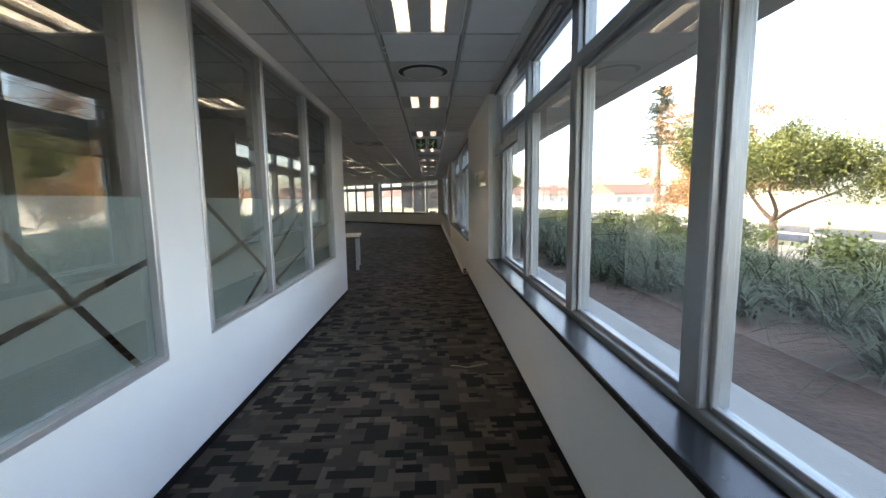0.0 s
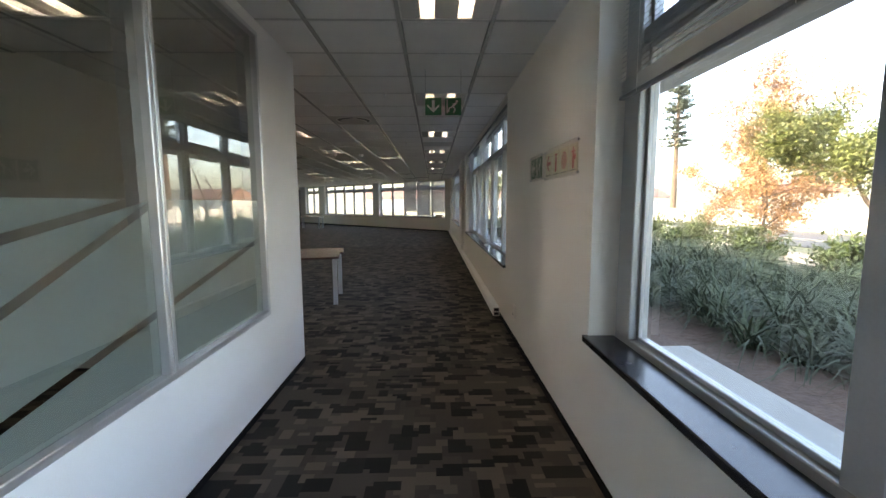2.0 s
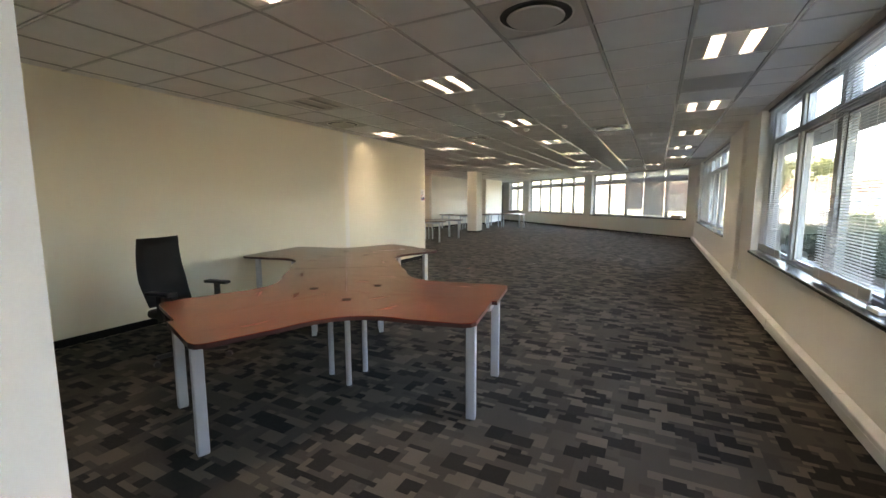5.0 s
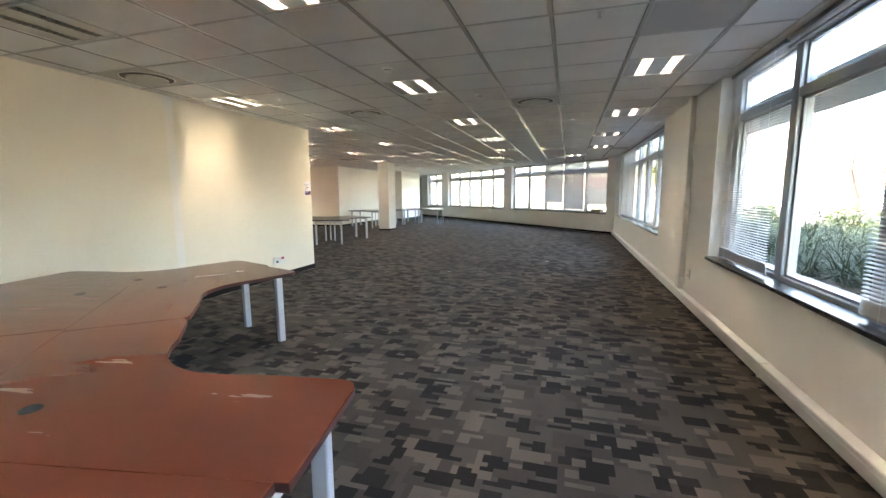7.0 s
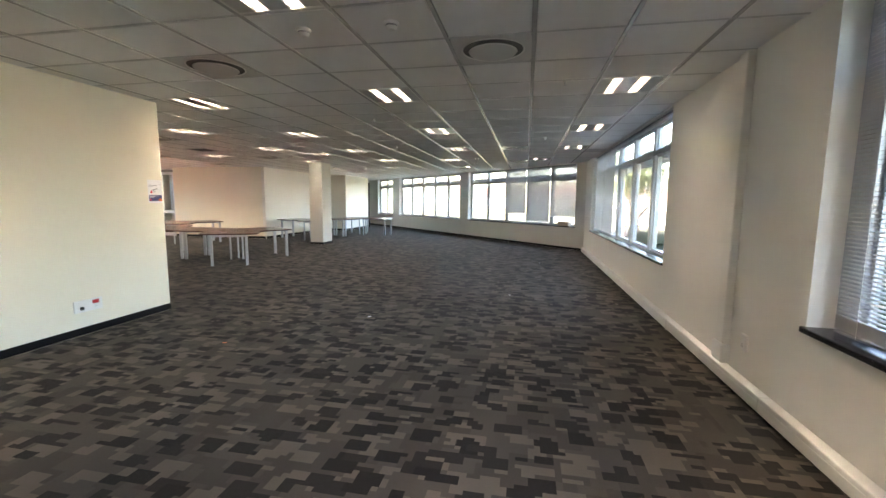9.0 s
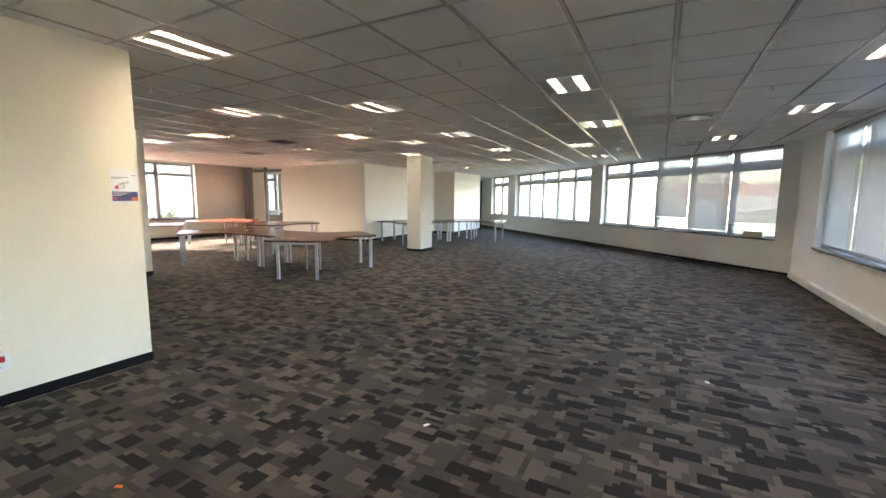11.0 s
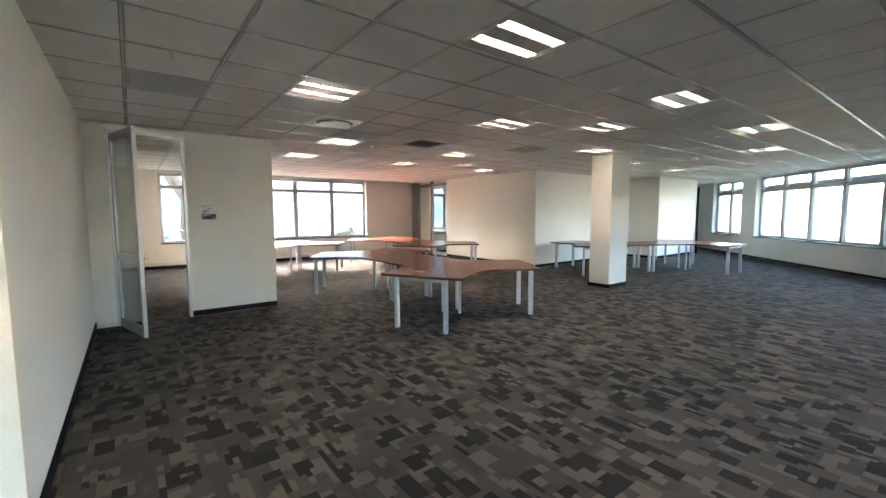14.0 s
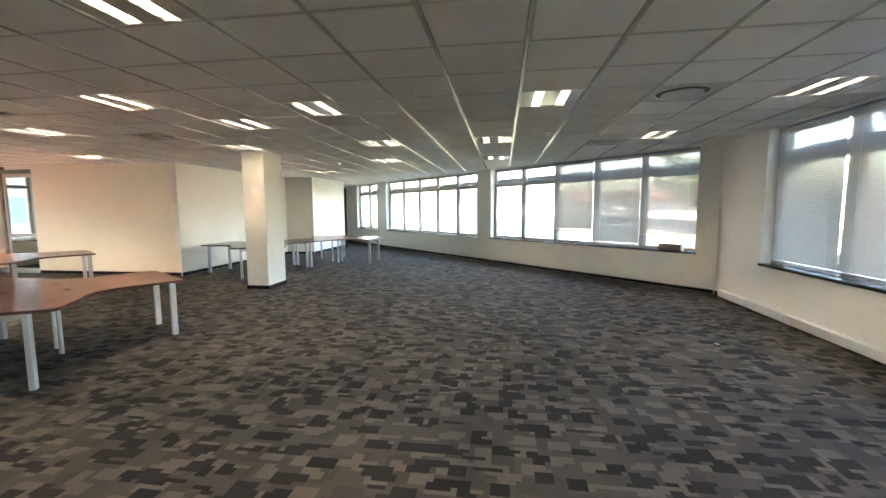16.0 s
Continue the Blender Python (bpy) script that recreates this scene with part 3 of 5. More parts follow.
# ---- glazing of the partition ----
for wi, (a, b, mids) in enumerate(P_WIN):
    w = thing("window_%d" % (8 + wi), PART, "partition glazing with frosted lower film and silver aluminium frame", "window", kind="structure")
    s0, s1, z0, z1 = a + 4, b + 4, 0.66, 2.66
    for q in ((s0, s1, z0, z0 + 0.035), (s0, s1, z1 - 0.035, z1), (s0, s0 + 0.035, z0 + 0.036, z1 - 0.036), (s1 - 0.035, s1, z0 + 0.036, z1 - 0.036)):
        bm = bmesh.new()
        rbox(bm, q[0], q[1], -0.012, 0.13, q[2], q[3], 0.004)
        part("window_frame", bm, SILVER, w)
    for s in [m_ + 4 for m_ in mids]:
        bm = bmesh.new()
        rbox(bm, s - 0.03, s + 0.03, -0.012, 0.13, z0 + 0.036, z1 - 0.036, 0.004)
        rbox(bm, s - 0.008, s + 0.008, -0.02, -0.0121, z0 + 0.036, z1 - 0.036, 0.002)
        part("mullion", bm, SILVER, w)
    edges = [s0 + 0.036] + [v for m_ in mids for v in (m_ + 4 - 0.031, m_ + 4 + 0.031)] + [s1 - 0.036]
    for pa, pb in zip(edges[0::2], edges[1::2]):
        bm = bmesh.new()
        v = [bm.verts.new(p) for p in ((pa, 0.03, z0 + 0.036), (pb, 0.03, z0 + 0.036), (pb, 0.03, z1 - 0.036), (pa, 0.03, z1 - 0.036))]
        bm.faces.new(v)
        g = part("pane", bm, TINTED, w, "reflective clear glass pane")
        g.visible_shadow = False
        # frosted film below 1.5 m, cut by clear crossing stripes
        film_lo, film_hi, n = z0 + 0.037, 1.50, 0.034
        bm = bmesh.new()
        v = [bm.verts.new(p) for p in ((pa, n, film_lo), (pb, n, film_lo), (pb, n, film_hi), (pa, n, film_hi))]
        bm.faces.new(v)
        lines = STRIPES[wi]
        for p0, p1 in lines:
            d = Vector((p1[0] - p0[0], 0, p1[1] - p0[1])).normalized()
            nrm = Vector((-d.z, 0, d.x))
            for off in (-0.017, 0.017):
                bmesh.ops.bisect_plane(bm, geom=bm.verts[:] + bm.edges[:] + bm.faces[:], plane_co=Vector((p0[0] + 4, n, p0[1])) + nrm * off, plane_no=nrm, dist=0.00001)
        gone = []
        for f in bm.faces:
            c = f.calc_center_median()
            for p0, p1 in lines:
                d = Vector((p1[0] - p0[0], 0, p1[1] - p0[1])).normalized()
                r = c - Vector((p0[0] + 4, n, p0[1]))
                if abs(r.x * -d.z + r.z * d.x) < 0.0168:
                    gone.append(f)
                    break
        bmesh.ops.delete(bm, geom=gone, context="FACES")
        part("frosted_film", bm, FROST, w, "pale frosted film with clear crossing stripes")
# ---- column, glass doors, trunking ----
bm = bmesh.new()
rbox(bm, -7.89, -7.43, 23.14, 23.80, 0.0, H, 0.004)
column = tagged(part("column", bm, PAINT), "square cream painted column with a black skirting", "column", kind="structure")
bm = bmesh.new()
for q in ((-7.902, -7.891, 23.128, 23.812), (-7.429, -7.418, 23.128, 23.812), (-7.8905, -7.4295, 23.128, 23.139), (-7.8905, -7.4295, 23.801, 23.812)):
    box(bm, *q, 0.004, 0.075)
tagged(part("baseboard", bm, SKIRT), "low black skirting round the column", "skirting", kind="structure")


def glass_door(name, m, w, h, label, swing=0.0, film=True):
    d = thing(name, m @ pose(0, 0, 0, 0, 0, swing), label, "door", kind="structure")
    for q in ((0, 0.07, 0.008, h), (w - 0.07, w, 0.008, h), (0.0705, w - 0.0705, h - 0.09, h), (0.0705, w - 0.0705, 0.008, 0.13), (0.0705, w - 0.0705, 0.93, 1.03)):
        bm = bmesh.new()
        rbox(bm, q[0], q[1], -0.022, 0.022, q[2], q[3], 0.004)
        part("door_frame", bm, SILVER, d)
    for lo, hi in ((0.131, 0.929), (1.031, h - 0.091)):
        bm = bmesh.new()
        v = [bm.verts.new(p) for p in ((0.0705, 0, lo), (w - 0.0705, 0, lo), (w - 0.0705, 0, hi), (0.0705, 0, hi))]
        bm.faces.new(v)
        g = part("pane", bm, GLASS, d, "clear glass pane")
        g.visible_shadow = False
    bm = bmesh.new()
    for s in (-1, 1):
        rbox(bm, w - 0.055, w - 0.025, s * 0.023, s * 0.031, 0.86, 1.08, 0.003)
        cyl(bm, 0.009, 0.0, 0.05, pose(w - 0.04, s * 0.03, 0.99, -90 * s), 10)
        rbox(bm, w - 0.15, w - 0.03, s * 0.065, s * 0.081, 0.982, 0.998, 0.005)
    part("door_handle", bm, SILVER, d, "brushed steel lever handle")
    return d


glass_door("door_1", pose(-9.96, 15.22, 0), 0.94, 2.60, "open glazed aluminium door into the side room", 15)
bm = bmesh.new()
for q in ((-10.08, -9.96, 15.171, 15.21, 0.004, 2.68), (-10.08, -9.96, 16.02, 16.059, 0.004, 2.68), (-10.08, -9.96, 15.2105, 16.0195, 2.63, 2.68)):
    rbox(bm, *q, 0.004)
tagged(part("door_trim", bm, SILVER), "silver aluminium door frame set in the wall", "door frame", kind="structure")
bm = bmesh.new()
box(bm, -10.07, -9.97, 15.171, 16.059, 2.681, H)
tagged(part("door_head", bm, PAINT), "painted wall strip above the door", "wall", kind="structure")

glass_door("door_2", pose(-15.52, 24.52, 0), 0.94, 2.55, "closed glazed aluminium entrance door, reflecting the office", 0)
bm = bmesh.new()
for q in ((-16.86, -16.40, 24.46, 24.56, 0.004, H), (-15.60, -15.53, 24.46, 24.58, 0.004, H), (-15.53, -14.565, 24.48, 24.56, 2.56, 2.66), (-16.40, -15.60, 24.48, 24.56, 2.56, 2.66), (-16.40, -15.60, 24.48, 24.56, 0.004, 0.10)):
    rbox(bm, *q, 0.004)
tagged(part("door_trim", bm, GREY), "dark grey frame beside the glazed door", "door frame", kind="structure")
bm = bmesh.new()
box(bm, -9.60, -9.40, 32.41, 32.47, 0.004, 2.5)
tagged(part("door_trim", bm, SKIRT), "dark door frame at the end of the wall", "door frame", kind="structure")


def trunking():
    t = thing("cable_trunking", pose(0, 0, 0), "long white plastic cable trunking along the foot of the wall", "trunking", kind="structure")
    y = 7.45
    while y < 23.3:
        e = min(y + 2.0, 23.35)
        bm = bmesh.new()
        rbox(bm, 1.003, 1.087, y + 0.001, e - 0.001, 0.02, 0.135, 0.006)
        part("cover", bm, PLASTIC, t)
        bm = bmesh.new()
        rbox(bm, 1.0, 1.003, y + 0.004, e - 0.004, 0.055, 0.10, 0.001)
        part("cover_rib", bm, PLASTIC, t)
        y = e
    # solid dark slabs on the end face, for the shade inside the hollow trunking
    for z0, z1 in ((0.032, 0.072), (0.083, 0.123)):
        bm = bmesh.new()
        rbox(bm, 1.016, 1.078, 7.446, 7.4512, z0, z1, 0.002)
        part("end_shade_slab", bm, DARK, t, "dark slab standing in for shade in the trunking's open end")
    for y in (11.45, 15.45, 19.45):
        bm = bmesh.new()
        rbox(bm, 0.996, 1.087, y - 0.012, y + 0.012, 0.014, 0.141, 0.004)
        part("joint", bm, PLASTIC, t)
    return t


trunking()
t = thing("cable_trunking", pose(0, 0, 0), "white plastic cable trunking under the west windows", "trunking", kind="structure")
for y in (12.2, 14.4, 17.4, 19.6, 21.8):
    bm = bmesh.new()
    rbox(bm, -16.86, -16.79, y + 0.001, min(y + 2.2, 17.17 if y < 17 else 24.3) - 0.001, 0.10, 0.21, 0.006)
    part("cover", bm, PLASTIC, t)
t = thing("cable_riser", pose(0, 0, 0), "white vertical cable trunking from floor duct to ceiling", "trunking", kind="structure")
bm = bmesh.new()
rbox(bm, 1.035, 1.099, 14.12, 14.26, 0.30, H - 0.002, 0.008)
part("cover", bm, PAINT, t)
bm = bmesh.new()
rbox(bm, 1.02, 1.099, 14.10, 14.28, 0.137, 0.30, 0.01)
part("elbow", bm, PLASTIC, t)


# ---- desks ----
def desk_top(w0, w1, d=0.60, r=0.07):
    """Outline of a bent worktop: two wings at 120 degrees round the corner at the origin."""
    pts = [(0.0, 0.0), (w0, 0.0)]
    u1 = Vector((math.cos(radians(120)), math.sin(radians(120))))
    n1 = Vector((math.sin(radians(120)), -math.cos(radians(120))))
    # first wing's end, rounded at the user's corner
    pts += [(w0, d - r), (w0 - 0.3 * r, d - 0.3 * r), (w0 - r, d)]
    k = d / math.tan(radians(60))
    p0, p2 = Vector((k + 0.45, d + 0.01)), u1 * (k + 0.45) + n1 * (d + 0.01)
    pc = Vector((k, d)) * 0.86
    for i in range(9):
        f = i / 8
        q = p0 * (1 - f) ** 2 + pc * 2 * f * (1 - f) + p2 * f * f
        pts.append((q.x, q.y))
    for s, h in ((w1 - r, d), (w1 - 0.3 * r, d - 0.3 * r), (w1, d - r), (w1, 0.0)):
        q = u1 * s + n1 * h
        pts.append((q.x, q.y))
    return pts


def desk():
    d = thing("office_desk", pose(0, 0, 0), "red-brown laminate bent desk on silver square legs", "desk", "clustered bent desks")
    pts = desk_top(1.24, 1.20)
    me = Vector((sum(p[0] for p in pts) / len(pts), sum(p[1] for p in pts) / len(pts)))
    bm = bmesh.new()
    prism(bm, [(p[0] + (me.x - p[0]) * 0.0008, p[1] + (me.y - p[1]) * 0.0008) for p in pts], 0.738, 0.742)
    top = part("tabletop", bm, WOOD, d)
    bm = bmesh.new()
    prism(bm, pts, 0.712, 0.7378)
    part("edge_band", bm, EDGE, d, "dark red moulded edge")
    u = [Vector((1, 0)), Vector((math.cos(radians(120)), math.sin(radians(120))))]
    nn = [Vector((0, 1)), Vector((math.sin(radians(120)), -math.cos(radians(120))))]
    for a, b, w in ((u[0], nn[0], 1.17), (u[1], nn[1], 1.13)):
        c = a * w + b * 0.36
        m = Matrix.Translation((c.x, c.y, 0)) @ pose(0, 0, 0, 0, 0, math.degrees(math.atan2(a.y, a.x)))
        bm = bmesh.new()
        rbox(bm, -0.032, 0.032, -0.026, 0.026, 0.012, 0.711, 0.008, m, 2)
        leg = part("leg", bm, LEG, d)
        bm = bmesh.new()
        cyl(bm, 0.016, 0, 0.0118, m, 10)
        part("foot", bm, DARK, leg)
        m2 = Matrix.Translation((a.x * w, a.y * w, 0)) @ pose(0, 0, 0, 0, 0, math.degrees(math.atan2(a.y, a.x)))
        s = 1 if b.dot(Vector((-a.y, a.x))) > 0 else -1
        bm = bmesh.new()
        y0, y1 = sorted((s * 0.004, s * 0.333))
        rbox(bm, -0.02, 0.02, y0, y1, 0.66, 0.711, 0.004, m2)
        part("cross_rail", bm, LEG, d)
        bm = bmesh.new()
        y0, y1 = sorted((s * 0.06, s * 0.10))
        rbox(bm, -0.95, -0.021, y0, y1, 0.672, 0.711, 0.004, m2)
        part("side_rail", bm, LEG, d)
    c = Vector((math.cos(radians(60)), math.sin(radians(60)))) * 0.16
    bm = bmesh.new()
    cyl(bm, 0.022, 0.012, 0.711, pose(c.x, c.y, 0), 14)
    leg = part("corner_leg", bm, LEG, d, smooth=False)
    bm = bmesh.new()
    cyl(bm, 0.028, 0, 0.0118, pose(c.x, c.y, 0), 14)
    part("foot", bm, DARK, leg)
    c = c * 1.9
    bm = bmesh.new()
    cyl(bm, 0.034, 0.7421, 0.7445, pose(c.x, c.y, 0), 20)
    part("cable_grommet", bm, DARK, d, "black cable grommet")
    return d


first_desk = desk()
placed = []


def cluster(x, y, spine, nodes=2):
    """Bent desks back to back round one or two nodes; spine is the angle towards the second node."""
    spots = [(x, y, spine)]
    if nodes == 2:
        k = 2.42
        spots.append((x + k * math.cos(radians(spine)), y + k * math.sin(radians(spine)), spine + 180))
    for sx, sy, a in spots:
        for q in (0, 120, 240):
            placed.append(pose(sx, sy, 0, 0, 0, a + q) @ pose(0.0006, 0.001, 0))


cluster(-2.38, 8.33, 130.5)
cluster(-7.79, 19.34, 180)
cluster(-12.04, 22.0, 180)
cluster(-8.95, 25.3, 60)
cluster(-14.3, 19.0, 60, 1)
first_desk.matrix_basis = placed[0]
for m in placed[1:]:
    copy_thing(first_desk, m)
# ---- blinds ----
def pane_span(m_s0, m_s1, jamb, panes, i):
    step = (m_s1 - m_s0 - jamb) / panes
    return m_s0 + jamb + i * step + 0.02, m_s0 + jamb + (i + 1) * step - 0.02


BT, BN = H - 0.03, 0.07
OPEN = "pale grey venetian blind, lowered with open slats"
SHUT = "pale grey venetian blind, lowered and nearly closed"
UP = "venetian blind drawn up under the window head"
for wi, i, bottom, tilt, stack, label in (
        (0, 0, 1.98, 40, 0.35, "half-raised venetian blind with bunched slats"), (0, 1, 2.60, 20, 0.5, UP), (0, 2, 2.60, 20, 0.5, UP), (0, 3, 2.60, 20, 0.5, UP), (0, 4, 2.60, 20, 0.5, UP),
        (1, 0, 0.76, 14, 0.5, OPEN), (1, 2, 0.76, 14, 0.5, OPEN), (1, 3, 2.58, 20, 0.5, UP), (1, 4, 2.58, 20, 0.5, UP), (1, 1, 2.62, 20, 0.5, UP),
        (2, 0, 0.76, 74, 0.2, SHUT), (2, 1, 0.76, 74, 0.2, SHUT), (2, 2, 2.60, 20, 0.5, UP), (2, 3, 2.60, 20, 0.5, UP), (2, 4, 2.60, 20, 0.5, UP)):
    a, b, k = E_WIN[wi]
    s0, s1 = pane_span(es(a), es(b), 0.12, k, i)
    blind(EAST, s0, s1, BN, BT, bottom, tilt, 0.024, stack, label)
for wi, i, bottom, tilt, label in ((0, 2, 1.02, 68, SHUT), (0, 3, 0.76, 69, SHUT), (0, 4, 0.98, 62, SHUT)):
    a, b, k = N_WIN[wi]
    s0, s1 = pane_span(ns(a), ns(b), 0.0, k, i)
    blind(NORTH, s0, s1, BN, BT, bottom, tilt, 0.024, 0.2, label)

# ---- signs and posters ----
def flat(bm, pts, y, m=None):
    f = [bm.verts.new(m @ Vector((x, y, z)) if m else (x, y, z)) for x, z in pts]
    bm.faces.new(f)


def rect(bm, x0, x1, z0, z1, y, m=None):
    flat(bm, [(x0, z0), (x1, z0), (x1, z1), (x0, z1)], y, m)


def disc(bm, cx, cz, r, y, n=20):
    flat(bm, [(cx + r * math.cos(2 * math.pi * i / n), cz + r * math.sin(2 * math.pi * i / n)) for i in range(n)], y)


def arrow(bm, cx, cz, s, degrees, y):
    """A block arrow that points along degrees."""
    pts = [(0.5, 0), (0.02, 0.5), (-0.16, 0.5), (0.16, 0.12), (-0.5, 0.12), (-0.5, -0.12), (0.16, -0.12), (-0.16, -0.5), (0.02, -0.5)]
    c, q = math.cos(radians(degrees)), math.sin(radians(degrees))
    flat(bm, [(cx + s * (c * a - q * b), cz + s * (q * a + c * b)) for a, b in pts], y)


def exit_shape(bm, cx, cz, s, y):
    """The exit pictogram as plain bars beside a doorway."""
    rect(bm, cx - 0.45 * s, cx - 0.38 * s, cz - 0.45 * s, cz + 0.45 * s, y)
    for x0, z0, x1, z1, w in ((-0.02, 0.02, 0.2, 0.22, 0.13), (-0.05, 0.16, 0.24, 0.18, 0.06), (-0.28, -0.12, 0.0, 0.0, 0.09), (0.0, -0.02, 0.14, -0.2, 0.09), (0.14, -0.2, 0.02, -0.42, 0.08), (-0.28, -0.12, -0.32, -0.36, 0.07)):
        d = Vector((x1 - x0, z1 - z0)).normalized() * w / 2
        flat(bm, [(cx + s * (x0 + d.y), cz + s * (z0 - d.x)), (cx + s * (x1 + d.y), cz + s * (z1 - d.x)), (cx + s * (x1 - d.y), cz + s * (z1 + d.x)), (cx + s * (x0 - d.y), cz + s * (z0 + d.x))], y)
    disc(bm, cx + 0.24 * s, cz + 0.33 * s, 0.085 * s, y, 12)


def thin_box(name, x0, x1, z0, z1, y0, y1, material, parent, label=""):
    bm = bmesh.new()
    rbox(bm, x0, x1, y0, y1, z0, z1, 0.0015)
    return part(name, bm, material, parent, label)


# hanging exit sign over the corridor's end; it faces back along the corridor
sign = thing("exit_sign", pose(0.335, 6.30, 2.40), "hanging green and white emergency exit sign on clear acrylic", "exit sign")
thin_box("acrylic_sheet", -0.20, 0.20, -0.10, 0.12, -0.003, 0.003, ACRYLIC, sign)
for cx, kind in ((-0.095, 0), (0.095, 1)):
    p = thin_box("green_panel", cx - 0.078, cx + 0.078, -0.082, 0.082, -0.006, -0.0035, GREEN, sign)
    bm = bmesh.new()
    if kind:
        exit_shape(bm, cx, 0, 0.14, -0.0075)
    else:
        arrow(bm, cx, 0, 0.115, -90, -0.0075)
    part("symbol", bm, SIGNW, p)
for x in (-0.17, 0.17):
    bm = bmesh.new()
    cyl(bm, 0.002, 0.12, H - 2.40, pose(x, 0, 0), 6)
    part("wire", bm, GREY, sign)

# wall signs on the first pier; x runs against the walk, the face looks into the corridor
WALLSIGN = pose(1.0985, 0, 0, 0, 0, -90)
sign = thing("exit_sign", WALLSIGN @ pose(-5.70, 0, 1.765), "green exit and arrow signs under a clear wall plate", "wall sign")
for cx, kind in ((-0.095, 0), (0.095, 1)):
    p = thin_box("green_panel", cx - 0.082, cx + 0.082, -0.082, 0.082, -0.004, -0.001, GREEN, sign)
    bm = bmesh.new()
    if kind:
        exit_shape(bm, cx, 0, 0.15, -0.0052)
    else:
        arrow(bm, cx, 0, 0.12, 180, -0.0052)
    part("symbol", bm, SIGNW, p)
thin_box("clear_plate", -0.2, 0.2, -0.105, 0.105, -0.0125, -0.0095, ACRYLIC, sign)
for x in (-0.185, 0.185):
    for z in (-0.092, 0.092):
        bm = bmesh.new()
        cyl(bm, 0.008, 0.0, 0.014, pose(x, 0, z, 90), 10)
        part("stud", bm, SILVER, sign)
sign = thing("fire_sign", WALLSIGN @ pose(-5.055, 0, 1.757), "row of red and cream fire equipment signs under clear acrylic", "wall sign")
for k, cx in enumerate((-0.27, -0.09, 0.09, 0.27)):
    p = thin_box("cream_panel", cx - 0.075, cx + 0.075, -0.085, 0.085, -0.004, -0.001, SIGNY, sign)
    bm = bmesh.new()
    if k == 0:
        arrow(bm, cx, 0.01, 0.11, 180, -0.0052)
    elif k == 1:
        rect(bm, cx - 0.02, cx + 0.02, -0.06, 0.035, -0.0052)
        rect(bm, cx - 0.012, cx + 0.012, 0.0355, 0.05, -0.0052)
        rect(bm, cx - 0.03, cx + 0.03, 0.0505, 0.062, -0.0052)
    elif k == 2:
        n = 28
        for r in (0.055, 0.041, 0.027, 0.013):
            for i in range(n):
                a0, a1 = 2 * math.pi * i / n, 2 * math.pi * (i + 1) / n
                flat(bm, [(cx + q * math.cos(a), q * math.sin(a)) for q, a in ((r, a0), (r, a1), (r - 0.008, a1), (r - 0.008, a0))], -0.0052)
    else:
        rect(bm, cx - 0.018, cx + 0.018, -0.065, 0.03, -0.0052)
        rect(bm, cx - 0.034, cx + 0.034, 0.0305, 0.044, -0.0052)
        rect(bm, cx + 0.0185, cx + 0.05, -0.015, 0.02, -0.0052)
        disc(bm, cx, 0.055, 0.011, -0.0052, 12)
    part("symbol", bm, RED, p)
    bm = bmesh.new()
    rect(bm, cx - 0.06, cx + 0.06, -0.079, -0.074, -0.0052)
    part("caption_bar", bm, INK, p)
thin_box("clear_plate", -0.375, 0.375, -0.11, 0.11, -0.0125, -0.0095, ACRYLIC, sign)
for x in (-0.36, 0.36):
    for z in (-0.096, 0.096):
        bm = bmesh.new()
        cyl(bm, 0.008, 0.0, 0.014, pose(x, 0, z, 90), 10)
        part("stud", bm, SILVER, sign)


def words(text, size, m, parent, material):
    cu = bpy.data.curves.new("words", "FONT")
    cu.body, cu.size, cu.extrude, cu.align_x = text, size, 0.0002, "LEFT"
    tmp = bpy.data.objects.new("words", cu)
    scene.collection.objects.link(tmp)
    me = bpy.data.meshes.new_from_object(tmp.evaluated_get(bpy.context.evaluated_depsgraph_get()))
    bpy.data.objects.remove(tmp)
    me.materials.clear()
    me.materials.append(material)
    ob = new("lettering", me)
    ob.parent, ob.matrix_basis = parent, m
    return ob


